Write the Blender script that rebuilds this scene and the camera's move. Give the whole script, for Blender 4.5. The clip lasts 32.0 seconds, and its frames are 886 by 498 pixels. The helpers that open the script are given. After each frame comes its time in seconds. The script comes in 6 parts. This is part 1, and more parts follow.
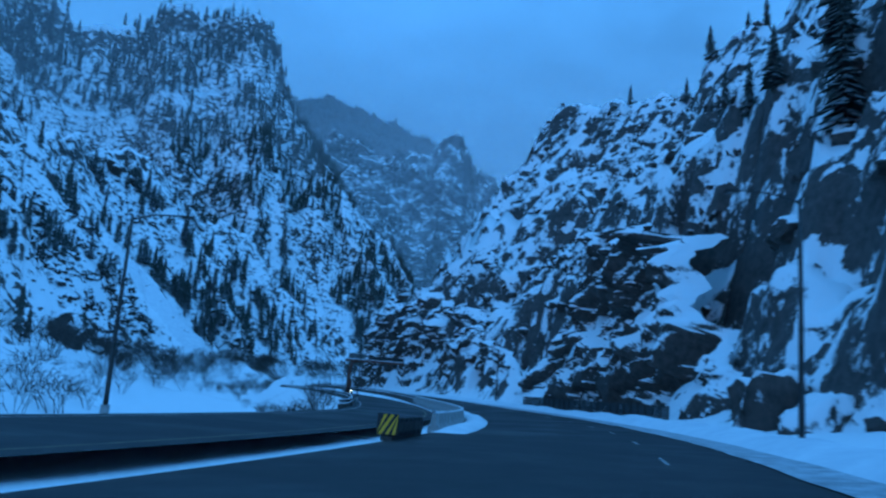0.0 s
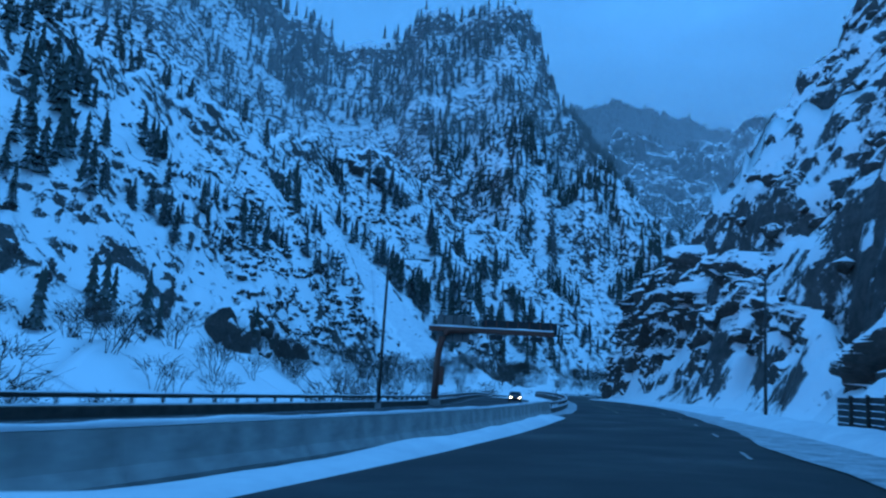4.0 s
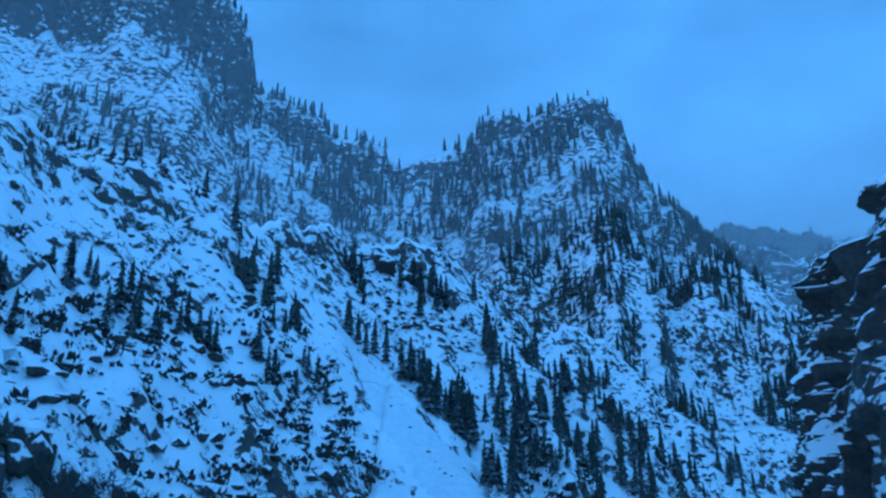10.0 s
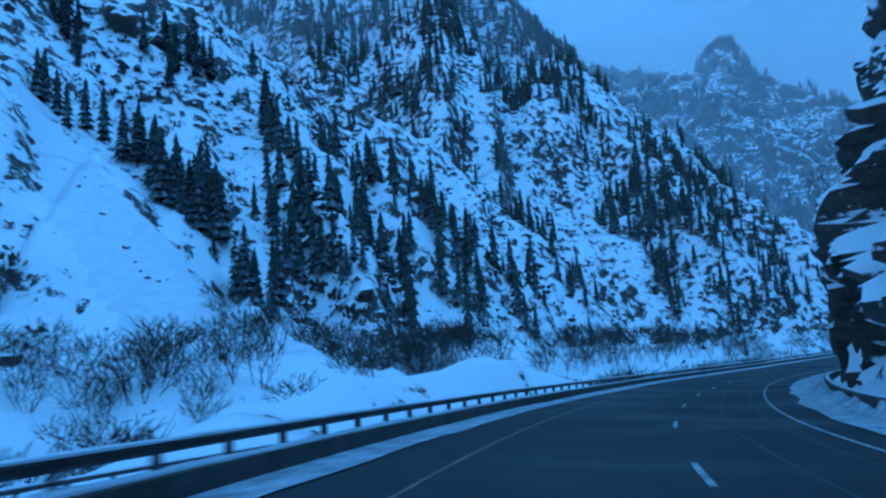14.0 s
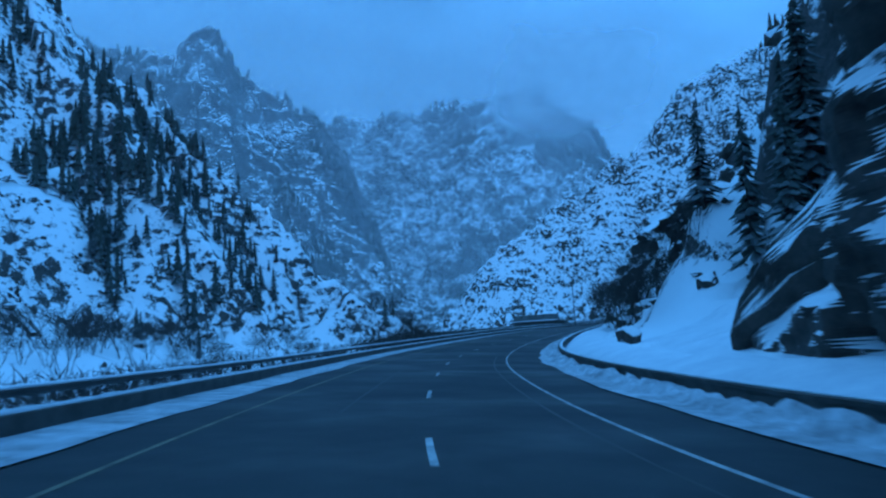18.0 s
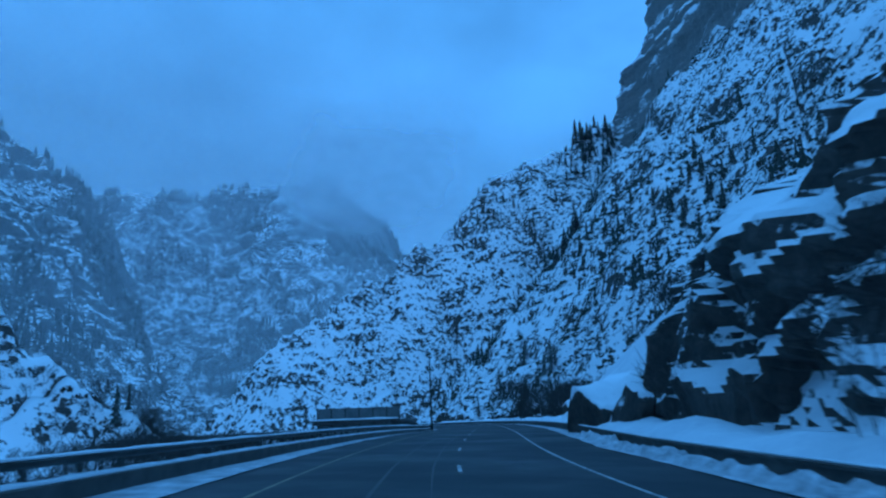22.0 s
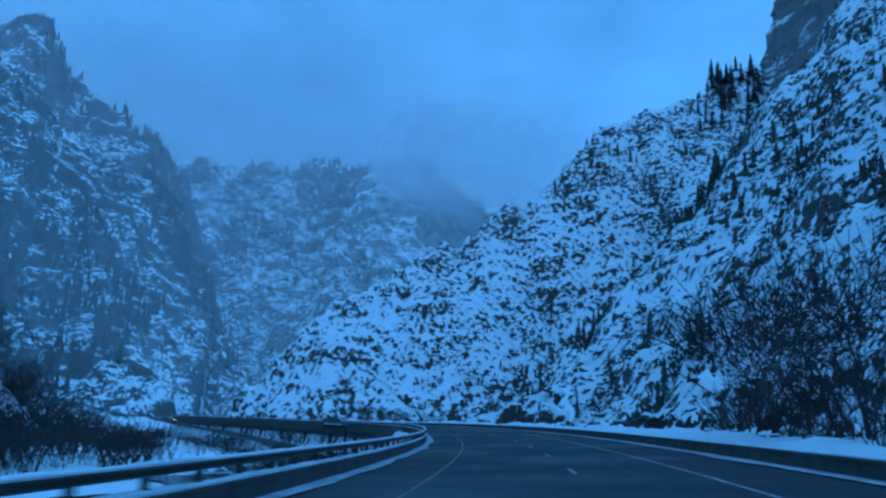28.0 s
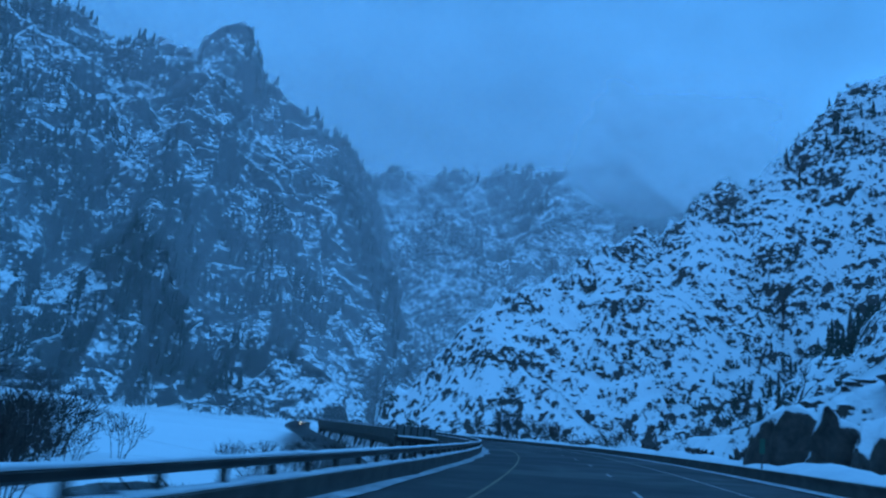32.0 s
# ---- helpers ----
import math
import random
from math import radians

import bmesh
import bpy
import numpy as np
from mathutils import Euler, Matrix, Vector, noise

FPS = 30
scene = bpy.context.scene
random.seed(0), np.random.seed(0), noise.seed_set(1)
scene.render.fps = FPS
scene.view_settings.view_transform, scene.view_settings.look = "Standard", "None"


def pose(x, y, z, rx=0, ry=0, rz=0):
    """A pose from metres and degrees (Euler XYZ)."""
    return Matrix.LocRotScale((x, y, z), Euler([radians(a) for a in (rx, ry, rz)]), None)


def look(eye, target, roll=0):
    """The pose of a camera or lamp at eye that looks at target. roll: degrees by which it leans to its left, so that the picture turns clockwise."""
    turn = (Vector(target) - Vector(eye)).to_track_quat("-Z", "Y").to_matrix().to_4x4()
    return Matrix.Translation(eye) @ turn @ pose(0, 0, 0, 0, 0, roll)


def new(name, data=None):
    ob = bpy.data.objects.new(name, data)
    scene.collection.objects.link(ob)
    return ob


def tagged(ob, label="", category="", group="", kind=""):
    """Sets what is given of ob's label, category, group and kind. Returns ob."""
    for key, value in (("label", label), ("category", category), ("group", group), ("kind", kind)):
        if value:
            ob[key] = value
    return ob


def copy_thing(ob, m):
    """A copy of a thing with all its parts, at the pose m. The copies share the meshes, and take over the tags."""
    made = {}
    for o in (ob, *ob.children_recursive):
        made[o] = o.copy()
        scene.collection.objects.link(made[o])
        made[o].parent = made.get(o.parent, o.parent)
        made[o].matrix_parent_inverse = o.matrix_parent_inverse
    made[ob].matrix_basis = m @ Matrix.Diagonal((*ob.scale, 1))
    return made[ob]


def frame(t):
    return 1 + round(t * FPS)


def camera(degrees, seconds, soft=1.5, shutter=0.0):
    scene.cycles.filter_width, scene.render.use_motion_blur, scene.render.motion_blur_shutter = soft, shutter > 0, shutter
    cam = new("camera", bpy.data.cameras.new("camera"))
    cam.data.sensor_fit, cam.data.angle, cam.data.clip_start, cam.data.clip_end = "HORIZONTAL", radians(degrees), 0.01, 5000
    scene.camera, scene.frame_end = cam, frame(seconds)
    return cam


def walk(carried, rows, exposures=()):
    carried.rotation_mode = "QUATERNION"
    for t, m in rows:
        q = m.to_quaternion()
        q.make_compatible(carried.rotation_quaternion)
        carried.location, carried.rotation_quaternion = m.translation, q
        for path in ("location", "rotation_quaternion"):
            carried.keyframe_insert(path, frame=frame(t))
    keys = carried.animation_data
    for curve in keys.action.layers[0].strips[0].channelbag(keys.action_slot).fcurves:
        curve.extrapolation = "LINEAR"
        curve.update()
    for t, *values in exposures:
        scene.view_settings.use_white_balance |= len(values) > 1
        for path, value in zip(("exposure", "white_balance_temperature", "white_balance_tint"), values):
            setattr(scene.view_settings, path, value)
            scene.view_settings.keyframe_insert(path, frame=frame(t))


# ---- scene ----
cam = camera(59.4, 32.0, soft=2.3, shutter=0.4)
PATH = [
    (0, (-81.59, -125.21, 4.16), (-71.228, -108.429, 7.509), 4.35),
    (0.5, (-73.80, -117.68, 3.96), (-64.928, -100.118, 7.545), 3.83),
    (1, (-66.29, -109.91, 3.76), (-58.493, -91.862, 7.412), 4.10),
    (1.5, (-59.08, -101.90, 3.56), (-52.184, -83.463, 7.107), 3.39),
    (2, (-52.16, -93.64, 3.36), (-45.788, -74.942, 6.468), 2.36),
    (2.5, (-45.53, -85.16, 3.15), (-39.826, -66.232, 6.188), 1.73),
    (3, (-39.18, -76.47, 2.95), (-34.188, -57.358, 6.106), 2.05),
    (3.5, (-33.11, -67.57, 2.76), (-28.894, -48.257, 5.768), 3.27),
    (4, (-27.34, -58.49, 2.58), (-24.146, -39.008, 5.796), 3.62),
    (4.5, (-21.88, -49.21, 2.42), (-19.680, -29.619, 5.810), 4.10),
    (6.5, (-3.65, -10.20, 2.11), (-3.959, 9.695, 4.165), 4.32),
    (7, (0.00, 0.00, 2.04), (-0.505, 19.900, 3.968), 4.94),
    (7.5, (3.41, 10.32, 1.97), (2.332, 30.157, 4.233), 3.92),
    (8, (6.61, 20.74, 1.90), (5.136, 40.506, 4.571), 2.75),
    (8.5, (9.62, 31.26, 1.83), (9.360, 50.977, 5.177), 2.97),
    (9, (12.46, 41.86, 1.76), (12.604, 61.647, 4.672), 0.61),
    (9.5, (15.16, 52.52, 1.68), (15.573, 72.089, 5.793), -0.09),
    (10, (17.75, 63.22, 1.59), (17.825, 81.910, 8.721), -0.30),
    (10.5, (20.27, 73.95, 1.49), (20.203, 93.405, 6.142), 0.82),
    (11, (22.78, 84.69, 1.36), (23.034, 104.386, 4.813), -0.05),
    (11.5, (25.32, 95.40, 1.21), (26.155, 115.074, 4.679), -0.57),
    (12, (27.96, 106.05, 1.04), (29.007, 125.695, 4.625), -0.66),
    (12.5, (30.77, 116.62, 0.85), (32.498, 136.255, 4.239), -0.89),
    (13, (33.81, 127.10, 0.64), (36.647, 146.634, 3.886), -3.12),
    (13.5, (37.14, 137.50, 0.41), (40.634, 156.894, 3.798), -4.56),
    (14, (40.77, 147.78, 0.18), (44.825, 167.105, 3.384), -4.50),
    (14.5, (44.75, 157.94, -0.03), (49.644, 177.041, 3.308), -4.13),
    (15, (49.27, 167.83, -0.22), (56.347, 186.357, 2.389), -3.44),
    (15.5, (54.17, 177.52, -0.40), (65.118, 194.088, 1.961), -4.06),
    (17.5, (78.72, 212.80, -0.82), (93.471, 226.059, 1.771), -3.69),
    (18, (86.12, 220.61, -0.90), (101.391, 233.313, 1.446), -3.66),
    (18.5, (93.71, 228.20, -0.96), (109.311, 240.435, 1.668), -3.41),
    (19, (101.50, 235.58, -0.97), (117.005, 247.785, 2.293), -2.89),
    (19.5, (109.63, 242.62, -0.93), (125.543, 253.959, 3.317), -4.20),
    (20, (118.03, 249.30, -0.83), (134.537, 259.755, 3.396), -4.60),
    (20.5, (126.72, 255.53, -0.70), (143.704, 265.300, 3.324), -3.65),
    (21, (135.65, 261.41, -0.49), (153.114, 270.233, 3.635), -4.68),
    (21.5, (144.76, 266.99, -0.27), (162.581, 275.037, 3.934), -3.85),
    (22, (154.12, 272.19, -0.06), (171.966, 279.917, 4.619), -2.33),
    (22.5, (163.67, 277.11, 0.19), (181.634, 284.369, 5.163), -1.58),
    (23, (173.49, 281.59, 0.52), (191.687, 287.994, 5.802), -1.62),
    (23.5, (183.48, 285.82, 0.86), (201.749, 292.040, 6.132), -1.65),
    (24, (193.62, 289.90, 1.14), (211.480, 297.505, 5.959), -1.36),
    (24.5, (203.86, 293.90, 1.38), (220.444, 303.820, 6.528), 1.26),
    (25, (214.16, 297.86, 1.60), (230.306, 308.387, 6.940), 4.26),
    (25.5, (224.51, 301.78, 1.80), (240.982, 311.998, 6.740), 2.74),
    (27.5, (265.59, 317.74, 2.42), (281.820, 328.389, 7.252), 1.92),
    (28, (275.76, 321.83, 2.58), (292.461, 331.837, 7.182), 2.03),
    (28.5, (285.83, 326.13, 2.74), (302.638, 335.931, 7.370), 3.28),
    (29, (295.79, 330.65, 2.90), (312.507, 340.529, 7.687), 3.33),
    (29.5, (305.63, 335.42, 3.08), (320.335, 348.431, 6.863), 4.27),
    (30, (315.34, 340.46, 3.26), (329.410, 354.181, 6.959), 5.13),
    (30.5, (324.91, 345.78, 3.45), (338.890, 359.633, 7.006), 4.75),
    (31, (334.37, 351.35, 3.62), (348.322, 365.103, 7.645), 4.74),
    (31.5, (343.70, 357.17, 3.79), (357.563, 370.850, 8.341), 5.93),
    (32, (352.92, 363.22, 3.95), (366.422, 377.204, 8.661), 6.12),
]

walk(cam, [(t, look(eye, target, roll)) for t, eye, target, roll in PATH], [(0.0, 0.0), (4.0, 0.05), (7.0, 0.12), (9.0, 0.12), (13.0, 0.22), (16.0, 0.24), (18.0, 0.15), (20.0, 0.0), (32.0, 0.0)])

# ---------------------------------------------------------------- sky and light
world = bpy.data.worlds.new("dusk_sky")
scene.world = world
world.use_nodes = True
wn, wl = world.node_tree.nodes, world.node_tree.links
wn.clear()
w_out = wn.new("ShaderNodeOutputWorld")
w_bg = wn.new("ShaderNodeBackground")
w_sky = wn.new("ShaderNodeTexSky")
w_sky.sky_type = "NISHITA"
w_sky.sun_disc = False
w_sky.sun_elevation, w_sky.sun_rotation = radians(4), radians(230)
w_co = wn.new("ShaderNodeTexCoord")
w_map = wn.new("ShaderNodeMapping")
w_map.inputs["Scale"].default_value = (1.0, 1.0, 2.2)
w_noise = wn.new("ShaderNodeTexNoise")
w_noise.inputs["Scale"].default_value = 2.6
w_noise.inputs["Detail"].default_value = 5
w_noise.inputs["Roughness"].default_value = 0.55
w_ramp = wn.new("ShaderNodeValToRGB")
w_ramp.color_ramp.elements[0].position = 0.32
w_ramp.color_ramp.elements[0].color = (0.045, 0.245, 0.64, 1)
w_ramp.color_ramp.elements[1].position = 0.72
w_ramp.color_ramp.elements[1].color = (0.080, 0.42, 1.08, 1)
w_mix = wn.new("ShaderNodeMixRGB")
w_mix.inputs[0].default_value = 0.99
wl.new(w_co.outputs["Generated"], w_map.inputs["Vector"])
wl.new(w_map.outputs["Vector"], w_noise.inputs["Vector"])
wl.new(w_noise.outputs["Fac"], w_ramp.inputs["Fac"])
wl.new(w_sky.outputs["Color"], w_mix.inputs[1])
wl.new(w_ramp.outputs["Color"], w_mix.inputs[2])
wl.new(w_mix.outputs["Color"], w_bg.inputs["Color"])
w_bg.inputs["Strength"].default_value = 1.15
wl.new(w_bg.outputs["Background"], w_out.inputs["Surface"])

sun = new("sun", bpy.data.lights.new("sun", "SUN"))
sun.data.energy, sun.data.angle, sun.data.color = 0.9, radians(45), (0.07, 0.39, 1.0)
sun.matrix_world = look((0, 0, 500), (-120, 160, 0))

# ---------------------------------------------------------------- materials


def material(name, rough=0.8, metal=0.0):
    m = bpy.data.materials.new(name)
    m.use_nodes = True
    n = m.node_tree.nodes
    b = n["Principled BSDF"]
    b.inputs["Roughness"].default_value = rough
    b.inputs["Metallic"].default_value = metal
    return m, n, m.node_tree.links, b


def noise_node(n, l, scale, detail=4.0, rough=0.6, stretch=None, coord="Object"):
    co = n.new("ShaderNodeNewGeometry" if coord == "Position" else "ShaderNodeTexCoord")
    no = n.new("ShaderNodeTexNoise")
    no.inputs["Scale"].default_value = scale
    no.inputs["Detail"].default_value = detail
    no.inputs["Roughness"].default_value = rough
    if stretch:
        mp = n.new("ShaderNodeMapping")
        mp.inputs["Scale"].default_value = stretch
        l.new(co.outputs[coord], mp.inputs["Vector"])
        l.new(mp.outputs["Vector"], no.inputs["Vector"])
    else:
        l.new(co.outputs[coord], no.inputs["Vector"])
    return no


def ramp_node(n, l, fac, stops):
    r = n.new("ShaderNodeValToRGB")
    e = r.color_ramp.elements
    while len(e) < len(stops):
        e.new(0.5)
    for k, (p, c) in enumerate(stops):
        e[k].position, e[k].color = p, (*c, 1)
    l.new(fac, r.inputs["Fac"])
    return r


def math_node(n, l, op, a, b):
    q = n.new("ShaderNodeMath")
    q.operation = op
    for k, v in enumerate((a, b)):
        if isinstance(v, (int, float)):
            q.inputs[k].default_value = v
        else:
            l.new(v, q.inputs[k])
    return q.outputs[0]


def bump_node(n, l, b, height, strength, distance):
    bu = n.new("ShaderNodeBump")
    bu.inputs["Strength"].default_value = strength
    bu.inputs["Distance"].default_value = distance
    l.new(height, bu.inputs["Height"])
    l.new(bu.outputs["Normal"], b.inputs["Normal"])
    return bu


def mottled(name, c1, c2, scale, rough=0.8, metal=0.0, bump=0.3, dist=0.02, fine=6.0):
    """Two-scale mottle of two colours with relief."""
    m, n, l, b = material(name, rough, metal)
    big, small = noise_node(n, l, scale), noise_node(n, l, scale * fine, 3)
    s = math_node(n, l, "ADD", math_node(n, l, "MULTIPLY", big.outputs["Fac"], 0.65), math_node(n, l, "MULTIPLY", small.outputs["Fac"], 0.35))
    r = ramp_node(n, l, s, [(0.36, c1), (0.64, c2)])
    l.new(r.outputs["Color"], b.inputs["Base Color"])
    if bump:
        bump_node(n, l, b, s, bump, dist)
    return m


def snowy_rock(name, rock_a, rock_b, low, high, size=1.0, flat=0.9, beds=0.2, clumpy=0.5, blotches=0.9, blocky=0.45):
    """Rock that holds snow on what is flat, in patches and block by block; beds: strength of level strata."""
    m, n, l, b = material(name, 0.85)
    geo = n.new("ShaderNodeNewGeometry")
    sep = n.new("ShaderNodeSeparateXYZ")
    l.new(geo.outputs["Normal"], sep.inputs[0])
    s = math_node(n, l, "MULTIPLY", sep.outputs["Z"], flat)
    blotch = noise_node(n, l, 0.24 / size, 6, 0.70, (1, 1, 0.8), "Position")
    patch = noise_node(n, l, 0.028 / size, 3, 0.6, coord="Position")
    grain = noise_node(n, l, 1.1 / size, 5, 0.7, (1, 1, 0.75), "Position")
    strata = noise_node(n, l, 0.30 / size, 4, 0.6, (0.12, 0.12, 1.0), "Position")
    # angular blocks: a cell pattern on bent coordinates
    warp = n.new("ShaderNodeVectorMath")
    warp.operation = "MULTIPLY_ADD"
    warp.inputs[1].default_value = (5.0 * size,) * 3
    l.new(blotch.outputs["Color"], warp.inputs[0])
    l.new(geo.outputs["Position"], warp.inputs[2])
    cell = n.new("ShaderNodeTexVoronoi")
    cell.inputs["Scale"].default_value = 0.30 / size
    l.new(warp.outputs[0], cell.inputs["Vector"])
    pick = n.new("ShaderNodeSeparateColor")
    l.new(cell.outputs["Color"], pick.inputs[0])
    for value, amount in ((blotch.outputs["Fac"], blotches), (patch.outputs["Fac"], clumpy), (grain.outputs["Fac"], 0.7), (strata.outputs["Fac"], beds), (pick.outputs[0], blocky)):
        s = math_node(n, l, "ADD", s, math_node(n, l, "MULTIPLY", math_node(n, l, "SUBTRACT", value, 0.5), amount))
    mr = n.new("ShaderNodeMapRange")
    mr.inputs["From Min"].default_value, mr.inputs["From Max"].default_value = low, high
    mr.interpolation_type = "SMOOTHSTEP"
    l.new(s, mr.inputs["Value"])
    rock = ramp_node(n, l, math_node(n, l, "ADD", math_node(n, l, "MULTIPLY", grain.outputs["Fac"], 0.6), math_node(n, l, "MULTIPLY", strata.outputs["Fac"], 0.4)), [(0.35, rock_a), (0.65, rock_b)])
    mix = n.new("ShaderNodeMixRGB")
    mix.inputs[2].default_value = (0.91, 0.92, 0.93, 1)
    l.new(mr.outputs["Result"], mix.inputs[0])
    l.new(rock.outputs["Color"], mix.inputs[1])
    l.new(mix.outputs["Color"], b.inputs["Base Color"])
    bump_node(n, l, b, math_node(n, l, "ADD", grain.outputs["Fac"], math_node(n, l, "MULTIPLY", mr.outputs["Result"], 0.6)), 0.6, 0.35 * size)
    return m


M_SLOPE = snowy_rock("snowy_slope", (0.032, 0.027, 0.024), (0.125, 0.10, 0.088), 0.34, 0.45, 0.9)
M_HILL = snowy_rock("snowy_scree", (0.032, 0.027, 0.024), (0.125, 0.10, 0.088), 0.375, 0.475, 0.75, 0.95, 0.2, 1.0, 1.0, 0.5)
M_GROUND = snowy_rock("snowy_ground", (0.05, 0.045, 0.04), (0.14, 0.12, 0.10), 0.40, 0.55, 0.8, 1.1, 0.3, 0.6, 0.9, 0.1)
M_FAR = snowy_rock("far_snowy_slope", (0.045, 0.045, 0.042), (0.10, 0.09, 0.085), 0.56, 0.84, 1.1, 0.95, 0.6, 1.1, 1.1, 0.5)
M_FOREST = snowy_rock("forested_far_ridge", (0.03, 0.034, 0.03), (0.06, 0.062, 0.058), 0.95, 1.4, 5.0, 0.5, 0.5)
M_CLIFF = snowy_rock("snowy_cliff_rock", (0.028, 0.023, 0.020), (0.12, 0.092, 0.078), 0.33, 0.43, 0.7, 1.1, 0.15, 0.4, 0.7, 0.15)
# rim rock much lighter than the other cliffs: distance haze put into its colour
M_RIM = snowy_rock("haze_paled_banded_rim_rock", (0.14, 0.125, 0.115), (0.30, 0.27, 0.25), 0.22, 0.46, 1.6, 1.1, 1.0, 0.3, 0.6, 0.15)
M_SNOW = mottled("packed_snow", (0.70, 0.72, 0.75), (0.86, 0.87, 0.88), 0.5, 0.7, bump=0.5, dist=0.12)
M_SLUSH = mottled("dirty_slush", (0.20, 0.20, 0.205), (0.66, 0.67, 0.69), 1.3, 0.6, bump=0.9, dist=0.10)
M_WATER = mottled("dark_river_water", (0.015, 0.02, 0.022), (0.03, 0.04, 0.045), 0.4, 0.12, bump=0.2, dist=0.05)
M_CONCRETE = mottled("weathered_concrete", (0.22, 0.21, 0.20), (0.42, 0.41, 0.39), 1.3, 0.85, bump=0.25, dist=0.01)
M_DARK_CONCRETE = mottled("damp_stained_concrete", (0.040, 0.035, 0.031), (0.105, 0.092, 0.08), 0.9, 0.8, bump=0.3, dist=0.01)
M_STEEL = mottled("weathered_dark_steel", (0.045, 0.042, 0.04), (0.10, 0.09, 0.085), 2.0, 0.55, 0.6, bump=0.1, dist=0.003)
M_RUST = mottled("red_brown_painted_steel", (0.13, 0.045, 0.032), (0.20, 0.075, 0.05), 1.4, 0.6, 0.2, bump=0.1, dist=0.003)
M_SIGNBACK = mottled("dull_sign_back", (0.12, 0.13, 0.13), (0.20, 0.21, 0.20), 1.0, 0.6, 0.4, bump=0.05, dist=0.002)
M_BLACK = mottled("black_housing", (0.012, 0.012, 0.013), (0.03, 0.03, 0.032), 2.0, 0.6, bump=0.05, dist=0.002)
M_YELLOW = mottled("retroreflective_orange", (0.90, 0.42, 0.015), (0.97, 0.50, 0.02), 2.0, 0.4, bump=0.0)
M_WHITE_PAINT = mottled("worn_white_paint", (0.16, 0.16, 0.155), (0.62, 0.62, 0.60), 1.6, 0.6, bump=0.0)
M_YELLOW_PAINT = mottled("worn_yellow_paint", (0.06, 0.05, 0.03), (0.28, 0.23, 0.12), 1.2, 0.6, bump=0.0)
M_BARK = mottled("grey_brown_bark", (0.04, 0.032, 0.027), (0.10, 0.08, 0.065), 3.0, 0.9, bump=0.4, dist=0.02)
M_TWIG = mottled("bare_red_brown_twigs", (0.032, 0.024, 0.021), (0.08, 0.058, 0.05), 0.8, 0.9, bump=0.0)
M_TYRE = mottled("black_rubber", (0.012, 0.012, 0.012), (0.03, 0.03, 0.03), 5.0, 0.9, bump=0.1, dist=0.003)
M_GLASS = material("dark_car_glass", 0.08)[0]
M_GLASS.node_tree.nodes["Principled BSDF"].inputs["Base Color"].default_value = (0.01, 0.012, 0.015, 1)
M_CARPAINT = mottled("dusty_dark_car_paint", (0.025, 0.028, 0.033), (0.05, 0.055, 0.06), 1.5, 0.3, bump=0.0)


def asphalt():
    m, n, l, b = material("wet_asphalt", 0.45)
    big = noise_node(n, l, 0.16, 4, 0.6, (1, 1, 1))
    fine = noise_node(n, l, 14, 3, 0.7)
    s = math_node(n, l, "ADD", math_node(n, l, "MULTIPLY", big.outputs["Fac"], 0.7), math_node(n, l, "MULTIPLY", fine.outputs["Fac"], 0.3))
    r = ramp_node(n, l, s, [(0.35, (0.018, 0.018, 0.019)), (0.65, (0.046, 0.045, 0.044))])
    l.new(r.outputs["Color"], b.inputs["Base Color"])
    rr = ramp_node(n, l, big.outputs["Fac"], [(0.35, (0.50, 0.50, 0.50)), (0.65, (0.80, 0.80, 0.80))])
    l.new(rr.outputs["Color"], b.inputs["Roughness"])
    b.inputs["Specular IOR Level"].default_value = 0.22
    bump_node(n, l, b, fine.outputs["Fac"], 0.25, 0.008)
    return m


M_ASPHALT = asphalt()


def lamp_glow(name, colour, power):
    m, n, l, b = material(name, 0.3)
    b.inputs["Base Color"].default_value = (*colour, 1)
    b.inputs["Emission Color"].default_value = (*colour, 1)
    b.inputs["Emission Strength"].default_value = power
    return m


M_HEADLIGHT = lamp_glow("lit_headlight", (1.0, 0.82, 0.55), 14.0)

# ---------------------------------------------------------------- mesh helpers


def mesh_ob(name, verts, faces, mat, parent=None, smooth=False, label=""):
    me = bpy.data.meshes.new(name)
    me.from_pydata([tuple(v) for v in verts], [], [tuple(f) for f in faces])
    me.materials.append(mat)
    if smooth:
        me.polygons.foreach_set("use_smooth", [True] * len(me.polygons))
    me.update()
    ob = new(name, me)
    if parent:
        ob.parent = parent
    if label:
        ob["label"] = label
    return ob


def array_mesh(name, verts, quads, mat, smooth=True):
    """A large mesh straight from arrays."""
    me = bpy.data.meshes.new(name)
    k = quads.shape[1]
    me.vertices.add(len(verts))
    me.vertices.foreach_set("co", np.ascontiguousarray(verts, np.float32).ravel())
    me.loops.add(quads.size)
    me.loops.foreach_set("vertex_index", np.ascontiguousarray(quads, np.int32).ravel())
    me.polygons.add(len(quads))
    me.polygons.foreach_set("loop_start", np.arange(0, quads.size, k, dtype=np.int32))
    me.polygons.foreach_set("use_smooth", np.full(len(quads), smooth))
    me.materials.append(mat)
    me.update(calc_edges=True)
    return me


def part(name, bm, mat, parent=None, label="", smooth=False):
    me = bpy.data.meshes.new(name)
    bm.to_mesh(me)
    bm.free()
    me.materials.append(mat)
    if smooth:
        me.polygons.foreach_set("use_smooth", [True] * len(me.polygons))
    ob = new(name, me)
    if parent:
        ob.parent = parent
    if label:
        ob["label"] = label
    return ob


